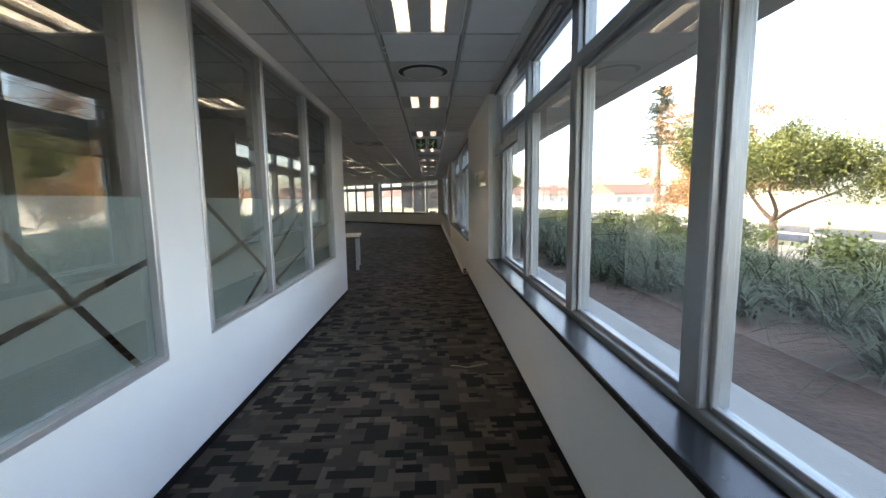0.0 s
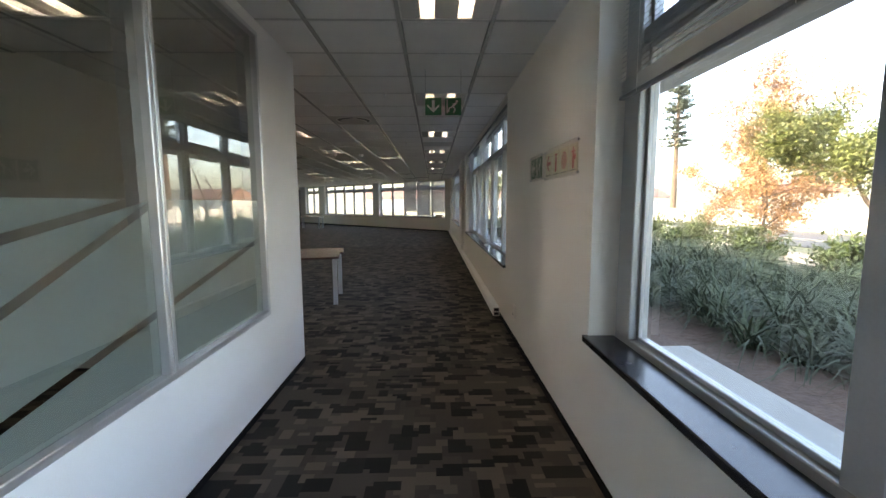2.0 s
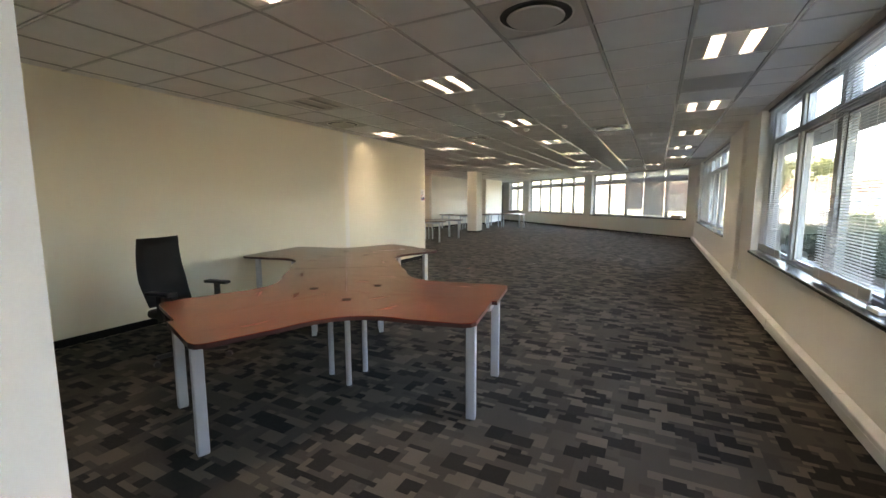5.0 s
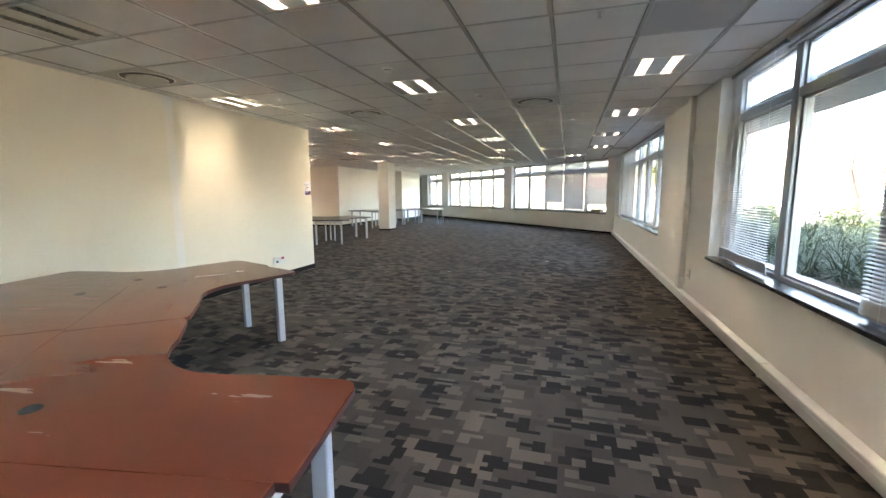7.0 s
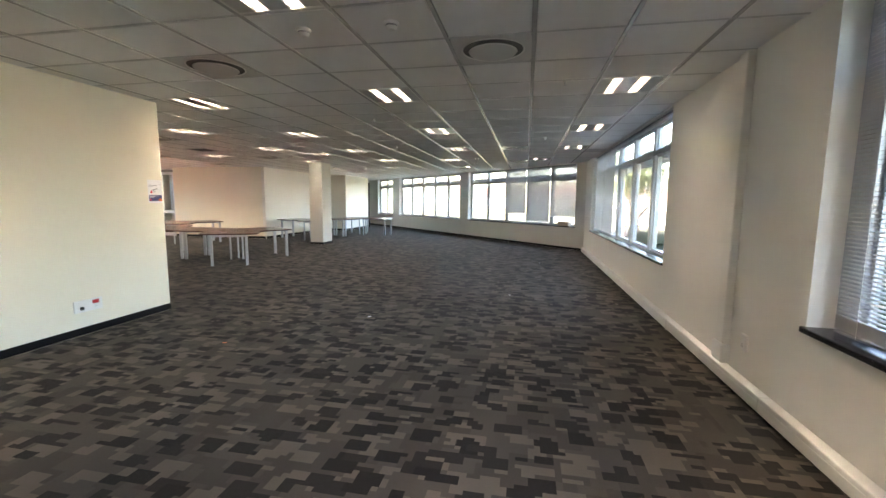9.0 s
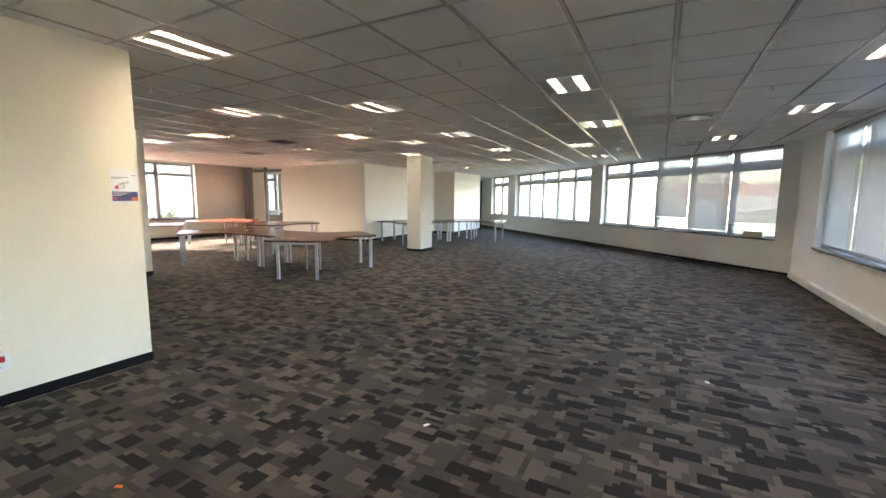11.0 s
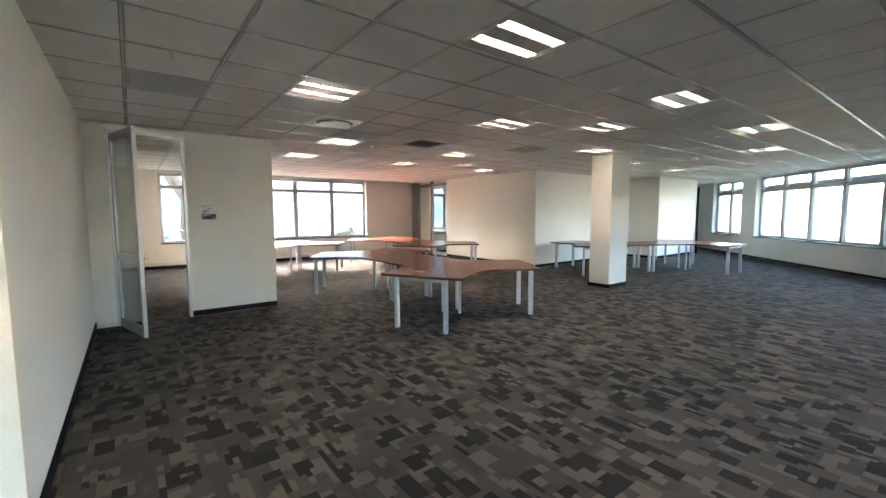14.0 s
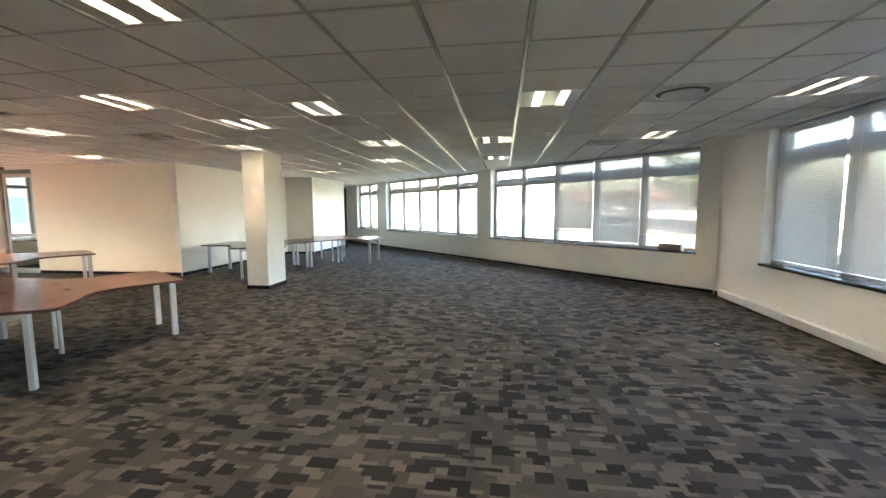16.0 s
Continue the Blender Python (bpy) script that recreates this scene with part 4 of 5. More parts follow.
def poster(m):
    p = thing("poster", m, "paper poster with slanted lettering and a navy foot band", "poster", "paper posters")
    bm = bmesh.new()
    n = 6
    for i in range(n):
        z0, z1 = -0.1485 + 0.297 * i / n, -0.1485 + 0.297 * (i + 1) / n
        b0, b1 = [-0.0015 - 0.003 * (abs(z) / 0.15) ** 4 for z in (z0, z1)]
        v = [bm.verts.new(q) for q in ((-0.105, b0, z0), (0.105, b0, z0), (0.105, b1, z1), (-0.105, b1, z1))]
        bm.faces.new(v)
    bmesh.ops.remove_doubles(bm, verts=bm.verts, dist=0.0001)
    part("sheet", bm, PAPER, p)
    bm = bmesh.new()
    rect(bm, -0.097, 0.095, -0.125, -0.045, -0.0062)
    part("foot_band", bm, NAVY, p)
    bm = bmesh.new()
    for k in range(7):
        a = radians(20 + 23 * k)
        d, q = Vector((math.cos(a), math.sin(a))), Vector((-math.sin(a), math.cos(a)))
        c = Vector((0.068, -0.122))
        flat(bm, [(c.x + w.x, c.y + w.y) for w in (q * -0.006, d * 0.02 + q * -0.008, d * (0.036 if 10 < math.degrees(a) < 170 else 0.026), d * 0.02 + q * 0.008, q * 0.006)], -0.0070 - k * 0.00004)
    part("flower", bm, ORANGE, p)
    bm = bmesh.new()
    rect(bm, -0.088, -0.065, -0.118, -0.094, -0.0070)
    flat(bm, [(-0.078, -0.012), (-0.070, -0.026), (-0.042, -0.022), (-0.050, 0.012), (-0.056, 0.014)], -0.0070)
    part("red_mark", bm, PINK, p)
    bm = bmesh.new()
    rect(bm, -0.095, 0.03, 0.074, 0.078, -0.0070)
    rect(bm, -0.095, -0.02, 0.064, 0.068, -0.0070)
    rect(bm, 0.055, 0.09, 0.094, 0.097, -0.0070)
    part("text_bar", bm, INK, p)
    bm = bmesh.new()
    for k, w in enumerate((0.13, 0.10, 0.06)):
        rect(bm, -0.09, -0.09 + w, -0.058 - k * 0.011, -0.054 - k * 0.011, -0.0070)
    part("text_bar", bm, PAPER, p)
    for text, x, z in (("SPEAK", -0.038, 0.002), ("UP", -0.026, -0.022)):
        words(text, 0.030, pose(x, -0.0068, z, 90, -22 * 0, 0) @ pose(0, 0, 0, 0, 0, 20), p, INK)
    return p


poster(pose(-5.419, 14.815, 1.60, 0, 0, 90))
poster(pose(-9.969, 16.335, 1.59, 0, 0, 90))


def socket_plate(m, wide, red, label):
    s = thing("power_socket", m, label, "power socket")
    bm = bmesh.new()
    rbox(bm, -wide / 2, wide / 2, -0.018, 0.0, -0.065, 0.065, 0.002)
    part("plate", bm, PLASTIC, s)
    for k, x in enumerate([-wide / 4, wide / 4] if wide > 0.15 else [0]):
        hot = red and k == 1
        bm = bmesh.new()
        rbox(bm, x - (0.036 if hot else 0.026), x + (0.036 if hot else 0.026), -0.024, -0.0182, 0.008 if hot else -0.045, 0.050 if hot else 0.005, 0.002)
        part("outlet", bm, RED if hot else PLASTIC, s, "red dedicated outlet" if hot else "")
        bm = bmesh.new()
        for dx, dz in ((-0.010, -0.028), (0.010, -0.028), (0, -0.012)):
            cyl(bm, 0.003, 0, 0.003, pose(x + dx, -0.0182 if hot else -0.0242, dz, 90), 8)
        part("pin_holes", bm, DARK, s)
    if wide > 0.2:
        bm = bmesh.new()
        rbox(bm, -wide / 4 - 0.03, -wide / 4 + 0.005, -0.052, -0.0245, -0.035, 0.0, 0.006)
        part("plug", bm, DARK, s)
    return s


socket_plate(pose(-5.419, 13.86, 0.325, 0, 0, 90), 0.30, True, "white double wall socket with a red dedicated outlet")
socket_plate(pose(1.0985, 6.50, 0.33, 0, 0, -90), 0.09, False, "small white wall socket low on the pier")
socket_plate(pose(1.0985, 13.88, 0.40, 0, 0, -90), 0.09, False, "small white wall socket beside the cable riser")
socket_plate(pose(0.70, 24.05 - 0.0015, 0.36, 0, 0, -45), 0.16, False, "white wall socket under the far window")
socket_plate(pose(-10.489, 25.6, 0.33, 0, 0, 90), 0.16, False, "white wall socket low on the wall")
bm = bmesh.new()
rbox(bm, -0.035, 0.035, -0.012, 0, -0.055, 0.055, 0.004)
switch = part("light_switch", bm, PLASTIC)
switch.matrix_basis = pose(-9.969, 16.14, 1.21, 0, 0, 90)
tagged(switch, "small white light switch on the wall by the door", "light switch")
bm = bmesh.new()
rbox(bm, -0.035, 0.035, -0.012, 0, -0.055, 0.055, 0.004)
switch = part("light_switch", bm, PLASTIC)
switch.matrix_basis = pose(-9.3, 14.9315, 0.95, 0, 0, 180)
tagged(switch, "small white switch on the wall beside the glass door", "light switch")


# ---- small ceiling fittings ----
def sprinkler(m):
    s = thing("sprinkler", m, "small chrome sprinkler head below the ceiling", "sprinkler", "ceiling sprinklers")
    for nm, r0, r1, z0, z1, mt in (("rose", 0.028, 0.02, -0.006, 0.0, PLASTIC), ("stem", 0.008, 0.008, -0.035, -0.006, SILVER), ("deflector", 0.006, 0.02, -0.042, -0.036, SILVER)):
        bm = bmesh.new()
        cyl(bm, r1, z0, z1, None, 14, r0)
        part(nm, bm, mt, s)
    return s


def detector(m):
    s = thing("smoke_detector", m, "white round smoke detector on the ceiling", "smoke detector", "smoke detectors")
    for nm, r0, r1, z0, z1, mt in (("base", 0.055, 0.052, -0.018, 0.0, PLASTIC), ("vent_ring", 0.04, 0.042, -0.03, -0.0182, GREY), ("cap", 0.045, 0.028, -0.048, -0.0302, PLASTIC)):
        bm = bmesh.new()
        cyl(bm, r1, z0, z1, None, 20, r0)
        part(nm, bm, mt, s)
    return s


s0_ = sprinkler(pose(-0.32, 7.16, H))
for x, y in ((-0.32, 11.0), (-0.32, 14.8), (-3.65, 19.55), (-6.60, 15.70), (-3.0, 16.4), (-5.9, 18.9), (-0.35, 18.6), (0.02, 3.0), (-9.0, 22.2)):
    copy_thing(s0_, pose(x, y, H))
d0_ = detector(pose(-2.28, 11.75, H))
for x, y in ((-1.63, 13.15), (-2.30, 13.15), (-8.90, 18.35), (-2.1, 22.2), (-6.8, 25.4), (-2.3, 23.6), (-9.6, 18.9)):
    copy_thing(d0_, pose(x, y, H))

# ---- loose things ----
b = thing("cardboard_box", pose(0.50, 24.25, SILL) @ pose(0.06, 0.06, 0, 0, 0, -45), "small closed cardboard box on the window sill", "box")
bm = bmesh.new()
rbox(bm, -0.22, 0.22, -0.07, 0.07, 0.001, 0.13, 0.004)
part("body", bm, CARD, b)
bm = bmesh.new()
rbox(bm, -0.221, 0.221, -0.02, 0.02, 0.1302, 0.1312, 0.0003)
part("tape", bm, PAPER, b)


def chair(m):
    c = thing("office_chair", m, "black mesh-backed office swivel chair by the desk", "chair")
    bm = bmesh.new()
    t = bmesh.new()
    rows = []
    for j in range(9):
        z = 0.52 + 0.62 * j / 8
        w = 0.235 - 0.03 * abs(j - 3) / 5
        rows.append([t.verts.new((-w + 2 * w * i / 6, 0.24 + 0.05 * math.sin(j / 8 * 3) - 0.05 * (1 - ((i - 3) / 3) ** 2) + (0.10 * j / 8), z)) for i in range(7)])
    for a, b2 in zip(rows, rows[1:]):
        for i in range(6):
            t.faces.new((a[i], a[i + 1], b2[i + 1], b2[i]))
    bmesh.ops.solidify(t, geom=t.faces[:], thickness=0.025)
    merge(bm, t)
    part("backrest", bm, MESH, c, smooth=True)
    bm = bmesh.new()
    rbox(bm, -0.25, 0.25, -0.24, 0.25, 0.43, 0.51, 0.035, None, 3)
    part("seat", bm, MESH, c, smooth=True)
    for s in (-1, 1):
        bm = bmesh.new()
        rbox(bm, s * 0.30 - 0.04, s * 0.30 + 0.04, -0.14, 0.13, 0.665, 0.695, 0.013, None, 2)
        arm = part("armrest", bm, DARK, c)
        bm = bmesh.new()
        rbox(bm, s * 0.30 - 0.015, s * 0.30 + 0.015, -0.03, 0.03, 0.44, 0.664, 0.006)
        part("arm_post", bm, DARK, arm)
    bm = bmesh.new()
    cyl(bm, 0.028, 0.10, 0.43, None, 16)
    part("gas_lift", bm, DARK, c)
    for k in range(5):
        m2 = pose(0, 0, 0, 0, 0, 72 * k + 10)
        bm = bmesh.new()
        rbox(bm, 0.025, 0.30, -0.022, 0.022, 0.075, 0.11, 0.008, m2)
        spoke = part("spoke", bm, DARK, c)
        bm = bmesh.new()
        cyl(bm, 0.027, -0.022, 0.022, m2 @ pose(0.30, 0, 0.027, 90), 14)
        part("castor", bm, DARK, spoke)
    bm = bmesh.new()
    rbox(bm, -0.04, 0.04, 0.20, 0.27, 0.40, 0.62, 0.012)
    part("back_bracket", bm, DARK, c)
    return c


chair(pose(-3.95, 8.0, 0.001, 0, 0, 100))
bm = bmesh.new()
t = [Vector((0.02 * math.sin(k * 0.9) + 0.035 * k, 0.03 * math.cos(k * 0.7), 0.010)) for k in range(10)]
for p0, p1 in zip(t, t[1:]):
    d = p1 - p0
    cyl(bm, 0.002, 0, d.length, Matrix.Translation(p0) @ d.to_track_quat("Z", "Y").to_matrix().to_4x4(), 6)
ob = part("cable_offcut", bm, CARD)
ob.matrix_basis = pose(0.54, 2.85, 0.002, 0, 0, 5)
tagged(ob, "thin offcut of cable lying on the carpet", "cable")
for x, y in ((-3.7, 13.9), (-0.33, 20.6), (-2.6, 15.2), (-0.9, 16.9), (-3.0, 10.3)):
    bm = bmesh.new()
    flat(bm, [(0, 0), (0.05, 0.01), (0.045, 0.03), (0.01, 0.025)], 0)
    bmesh.ops.solidify(bm, geom=bm.faces[:], thickness=0.003)
    ob = part("paper_scrap", bm, ORANGE if x == -3.7 else PAPER)
    ob.matrix_basis = pose(x, y, 0.011, 88, 0, 40 * x)
    tagged(ob, "tiny scrap of litter lying on the carpet", "litter")
for x, y, a, l, w in ((-3.66, 10.72, 46, 0.26, 0.018), (-3.55, 10.96, 20, 0.07, 0.05), (-7.52, 18.53, 30, 0.16, 0.05), (-10.06, 19.42, -20, 0.24, 0.07)):
    bm = bmesh.new()
    t = bmesh.new()
    n = 8
    lo = [t.verts.new((l * (k / n - 0.5), -w / 2, 0.001 + 0.002 * math.sin(k * 0.8) ** 2)) for k in range(n + 1)]
    hi = [t.verts.new((l * (k / n - 0.5), w / 2, 0.001 + 0.002 * math.sin(k * 0.8 + 0.5) ** 2)) for k in range(n + 1)]
    for k in range(n):
        t.faces.new((lo[k], lo[k + 1], hi[k + 1], hi[k]))
    bmesh.ops.solidify(t, geom=t.faces[:], thickness=0.0006)
    merge(bm, t)
    ob = part("paper_strip", bm, PAPER)
    ob.matrix_basis = pose(x, y, 0.7425, 0, 0, a)
    tagged(ob, "narrow strip of white paper lying on the desk", "paper")
bm = bmesh.new()
rbox(bm, 1.13, 1.19, 9.3, 9.48, SILL + 0.001, SILL + 0.03, 0.006)
tagged(part("sill_tray", bm, PLASTIC), "small white plastic tray lying on the black sill", "tray")
# ---- outdoors ----
rng = np.random.default_rng(7)
bm = bmesh.new()
prism(bm, [(-900, -900), (900, -900), (900, 900), (-900, 900)], -0.45, -0.32)
tagged(part("ground", bm, LAND), "dry grassy ground reaching to the horizon", "ground", kind="structure")


def sheet(name, x0, x1, y0, y1, step, height, material, label, category):
    """An uneven sheet of ground."""
    nx, ny = int((x1 - x0) / step), int((y1 - y0) / step)
    verts, faces = [], []
    for j in range(ny + 1):
        for i in range(nx + 1):
            x, y = x0 + (x1 - x0) * i / nx, y0 + (y1 - y0) * j / ny
            verts.append((x, y, height(x, y)))
    for j in range(ny):
        for i in range(nx):
            a = j * (nx + 1) + i
            faces.append((a, a + 1, a + nx + 2, a + nx + 1))
    me = bpy.data.meshes.new(name)
    me.from_pydata(verts, [], faces)
    me.materials.append(material)
    me.polygons.foreach_set("use_smooth", [True] * len(me.polygons))
    return tagged(new(name, me), label, category, kind="structure")


def bed_z(x, y):
    return 0.16 - 0.04 * max(0, x - 4) + 0.05 * noise.noise((x * 0.8, y * 0.8, 0)) + 0.02 * noise.noise((x * 5, y * 5, 3))


sheet("planting_bed", 1.42, 8.6, -14, 32, 0.16, bed_z, SOIL, "bare brown soil of the planting bed by the wall", "soil")
bm = bmesh.new()
box(bm, 8.61, 12.6, -40, 60, -0.319, -0.22)
tagged(part("pavement", bm, PAVE), "pale paved path beyond the planting bed", "pavement", kind="structure")
bm = bmesh.new()
rbox(bm, 8.45, 8.60, -40, 60, -0.31, -0.08, 0.02)
tagged(part("kerb", bm, CONCRETE), "concrete kerb along the planting bed", "kerb", kind="structure")
bm = bmesh.new()
box(bm, 15.0, 22.0, -200, 300, -0.319, -0.29)
tagged(part("road", bm, ROAD), "asphalt road beyond the garden", "road", kind="structure")
bm = bmesh.new()
rbox(bm, 1.402, 1.92, -1.9, 23.3, 2.27, 2.42, 0.01)
tagged(part("sunshade", bm, OUTER), "grey concrete sunshade ledge outside the windows", "sunshade", kind="structure")
bm = bmesh.new()
rbox(bm, ns(-9.7), ns(0.95), 0.302, 0.80, 2.33, 2.45, 0.01)
sh = part("sunshade", bm, OUTER)
sh.matrix_basis = NORTH
tagged(sh, "grey concrete sunshade ledge outside the far windows", "sunshade", kind="structure")


def leaves_mesh(name, verts, faces, material):
    me = bpy.data.meshes.new(name)
    me.from_pydata(verts, [], faces)
    me.materials.append(material)
    return me


def strap_clumps(spots, leaves, material, label):
    """Arching strap leaves that grow from many clumps."""
    verts, faces = [], []
    for x, y, size in spots:
        z = bed_z(x, y) - 0.02
        for k in range(leaves):
            a = rng.uniform(0, 2 * math.pi)
            l = size * rng.uniform(0.8, 1.45)
            lean = rng.uniform(0.45, 1.25)
            w = 0.006 + 0.005 * rng.random()
            d, q = np.array([math.cos(a), math.sin(a)]), np.array([-math.sin(a), math.cos(a)])
            b0 = np.array([x, y]) + rng.normal(0, 0.06, 2)
            n0 = len(verts)
            for s in range(6):
                f = s / 5
                r = l * lean * (f ** 1.3)
                h = l * (f * (1.15 - 0.55 * lean) - 0.75 * lean * f ** 3 * 0.8)
                ww = w * (1 - f ** 2) + 0.001
                p = b0 + d * r
                verts.append((*(p - q * ww), z + max(h, 0.0)))
                verts.append((*(p + q * ww), z + max(h, 0.0) + 0.003))
            for s in range(5):
                i = n0 + 2 * s
                faces.append((i, i + 1, i + 3, i + 2))
    ob = new("strap_leaf_plants", leaves_mesh("strap_leaf_plants", verts, faces, material))
    return tagged(ob, label, "garden plants", kind="stuff")


spots = []
for y in np.arange(-6, 26, 0.46):
    for x in np.arange(2.8, 7.2, 0.52):
        px, py = x + rng.normal(0, 0.13), y + rng.normal(0, 0.13)
        near = 2.95 + 0.75 / (1 + math.exp((py - 4.5) * 5)) + 0.1 * math.sin(py * 2.3)
        if px > near and not (6.0 < px and rng.random() < 0.25):
            spots.append((px, py, rng.uniform(0.6, 0.9)))
strap_clumps(spots, 84, LEAF, "dense bed of arching grey-green strap-leaved plants")


def tube(bm, pts, radii, n=8):
    rings = []
    for i, p in enumerate(pts):
        d = (pts[min(i + 1, len(pts) - 1)] - pts[max(i - 1, 0)]).normalized()
        q = d.to_track_quat("Z", "Y")
        rings.append([bm.verts.new(p + q @ Vector((radii[i] * math.cos(2 * math.pi * k / n), radii[i] * math.sin(2 * math.pi * k / n), 0))) for k in range(n)])
    for a, b in zip(rings, rings[1:]):
        for k in range(n):
            bm.faces.new((a[k], a[(k + 1) % n], b[(k + 1) % n], b[k]))
    bm.faces.new(rings[-1])


def tree(name, x, y, z, height, spread, stem, leaf, count, size, label, seed, fork=0.28, bare=0.0, squash=1.0):
    """A forked trunk, limbs, twigs and a crown of single leaves in loose clumps."""
    r = random.Random(seed)
    t = thing(name, pose(x, y, z), label, "tree")
    bm = bmesh.new()
    tips = []

    def limb(p, d, length, radius, level):
        pts, rad = [p], [radius]
        for k in range(4):
            d = (d + Vector((r.uniform(-0.25, 0.25), r.uniform(-0.25, 0.25), r.uniform(-0.06, 0.18)))).normalized()
            p = p + d * length / 4
            pts.append(p)
            rad.append(radius * (1 - 0.17 * (k + 1)))
        tube(bm, pts, rad, 7 if level < 2 else 5)
        if level >= 2:
            tips.append((p, length))
            tips.append((pts[2], length * 0.8))
        if level < 3:
            for k in range(3 if level else 4):
                a = r.uniform(0, 6.28)
                side = Vector((math.cos(a), math.sin(a), r.uniform(-0.1, 0.5) * squash)).normalized()
                limb(pts[r.choice((3, 4, 4))], (d * 0.55 + side * 0.8).normalized(), length * r.uniform(0.55, 0.75), rad[-1] * 0.72, level + 1)

    tube(bm, [Vector((0, 0, -0.1)), Vector((0.04, 0.02, height * fork * 0.5)), Vector((0.0, 0.05, height * fork))], [stem * 1.25, stem, stem * 0.85], 9)
    for k in range(3):
        a = k * 2.1 + r.uniform(-0.4, 0.4)
        limb(Vector((0, 0.05, height * fork)), Vector((math.cos(a) * spread / height * 1.5, math.sin(a) * spread / height * 1.5, 0.9)).normalized(), height * 0.42, stem * 0.62, 1)
    part("trunk", bm, BARK, t)
    q = np.random.default_rng(seed)
    verts, faces = [], []
    for k in range(count):
        p, l = tips[q.integers(len(tips))]
        c = np.array(p) + q.normal(0, 0.26 * l ** 0.5, 3) * (1, 1, 0.75)
        u = q.normal(0, 1, 3)
        u /= np.linalg.norm(u)
        v = np.cross(u, q.normal(0, 1, 3))
        v /= np.linalg.norm(v)
        s = size * q.uniform(0.6, 1.3)
        n0 = len(verts)
        verts += [tuple(c - u * s), tuple(c + v * s * 0.45), tuple(c + u * s), tuple(c - v * s * 0.45)]
        faces.append((n0, n0 + 1, n0 + 2, n0 + 3))
    if count:
        ob = new("crown", leaves_mesh("crown", verts, faces, leaf))
        ob.parent = t
    return t


def leader_tree(x, y, z, height, spread, stem, leaf, count, size, label, seed):
    """One straight leader with rising limbs from low down, and loose leaves that thin out towards the top."""
    q = np.random.default_rng(seed)
    t = thing("tree", pose(x, y, z), label, "tree")
    bm = bmesh.new()
    spine = [Vector((0.05 * math.sin(k), 0.05 * math.cos(1.7 * k), height * k / 8)) for k in range(9)]
    tube(bm, spine, [stem * (1.1 - 0.13 * k) for k in range(9)], 8)
    ends = []
    for k in range(46):
        f = 0.1 + 0.86 * (k + q.random()) / 46
        a = 2.4 * k + q.uniform(-0.5, 0.5)
        l = spread * min(1.0, 1.35 * (1 - f) + 0.12) * min(1.0, 0.55 + 1.8 * f) * q.uniform(0.65, 1.15)
        rise = q.uniform(0.35, 0.8)
        p0 = Vector((0, 0, height * f))
        pts = [p0 + Vector((math.cos(a) * l * s, math.sin(a) * l * s, l * rise * s ** 1.3)) + Vector(q.normal(0, 0.03, 3)) for s in (0, 0.35, 0.7, 1.0)]
        w = 0.03 * (1.1 - f)
        tube(bm, pts, [w, w * 0.75, w * 0.5, w * 0.25], 5)
        for m in range(4):
            s = pts[1] + (pts[3] - pts[1]) * q.random()
            e = s + Vector(q.normal(0, 0.3, 3)) + Vector((0, 0, 0.15))
            tube(bm, [s, (s + e) / 2 + Vector(q.normal(0, 0.03, 3)), e], [0.009, 0.007, 0.003], 4)
            ends.append((np.array(e), f))
    part("trunk", bm, BARK, t)
    verts, faces = [], []
    while len(faces) < count:
        e, f = ends[q.integers(len(ends))]
        if q.random() < f ** 1.5 * 0.95:
            continue
        c = e + q.normal(0, 0.17, 3)
        u = q.normal(0, 1, 3)
        u /= np.linalg.norm(u)
        v = np.cross(u, q.normal(0, 1, 3))
        v /= np.linalg.norm(v)
        s = size * q.uniform(0.6, 1.3)
        n0 = len(verts)
        verts += [tuple(c - u * s), tuple(c + v * s * 0.5), tuple(c + u * s), tuple(c - v * s * 0.5)]
        faces.append((n0, n0 + 1, n0 + 2, n0 + 3))
    ob = new("crown", leaves_mesh("crown", verts, faces, leaf))
    ob.parent = t


tree("tree", 9.8, 10.4, -0.22, 4.3, 3.8, 0.11, TREELEAF, 46000, 0.042, "spreading green garden tree with a low forked trunk", 3, fork=0.24, squash=0.75)
leader_tree(11.4, 16.0, -0.22, 6.3, 2.6, 0.10, AUTUMN, 34000, 0.046, "tall tree in thin orange autumn leaf", 5)
tree("tree", 14.5, 5.5, -0.22, 4.8, 4.2, 0.13, TREELEAF, 9000, 0.07, "green garden tree with a rounded crown", 8, fork=0.24, squash=0.5)
tree("tree", 12.0, 31.0, -0.22, 7.0, 3.6, 0.12, AUTUMN, 500, 0.06, "bare winter tree with a few brown leaves", 11, fork=0.2)
tree("tree", 9.5, 24.0, -0.22, 6.0, 3.2, 0.10, AUTUMN, 300, 0.06, "bare winter tree with thin twigs", 12, fork=0.22)
tree("tree", 4.5, 31.5, -0.3, 4.6, 4.0, 0.14, TREELEAF, 9000, 0.07, "dark green tree outside the far windows", 15, fork=0.22, squash=0.6)


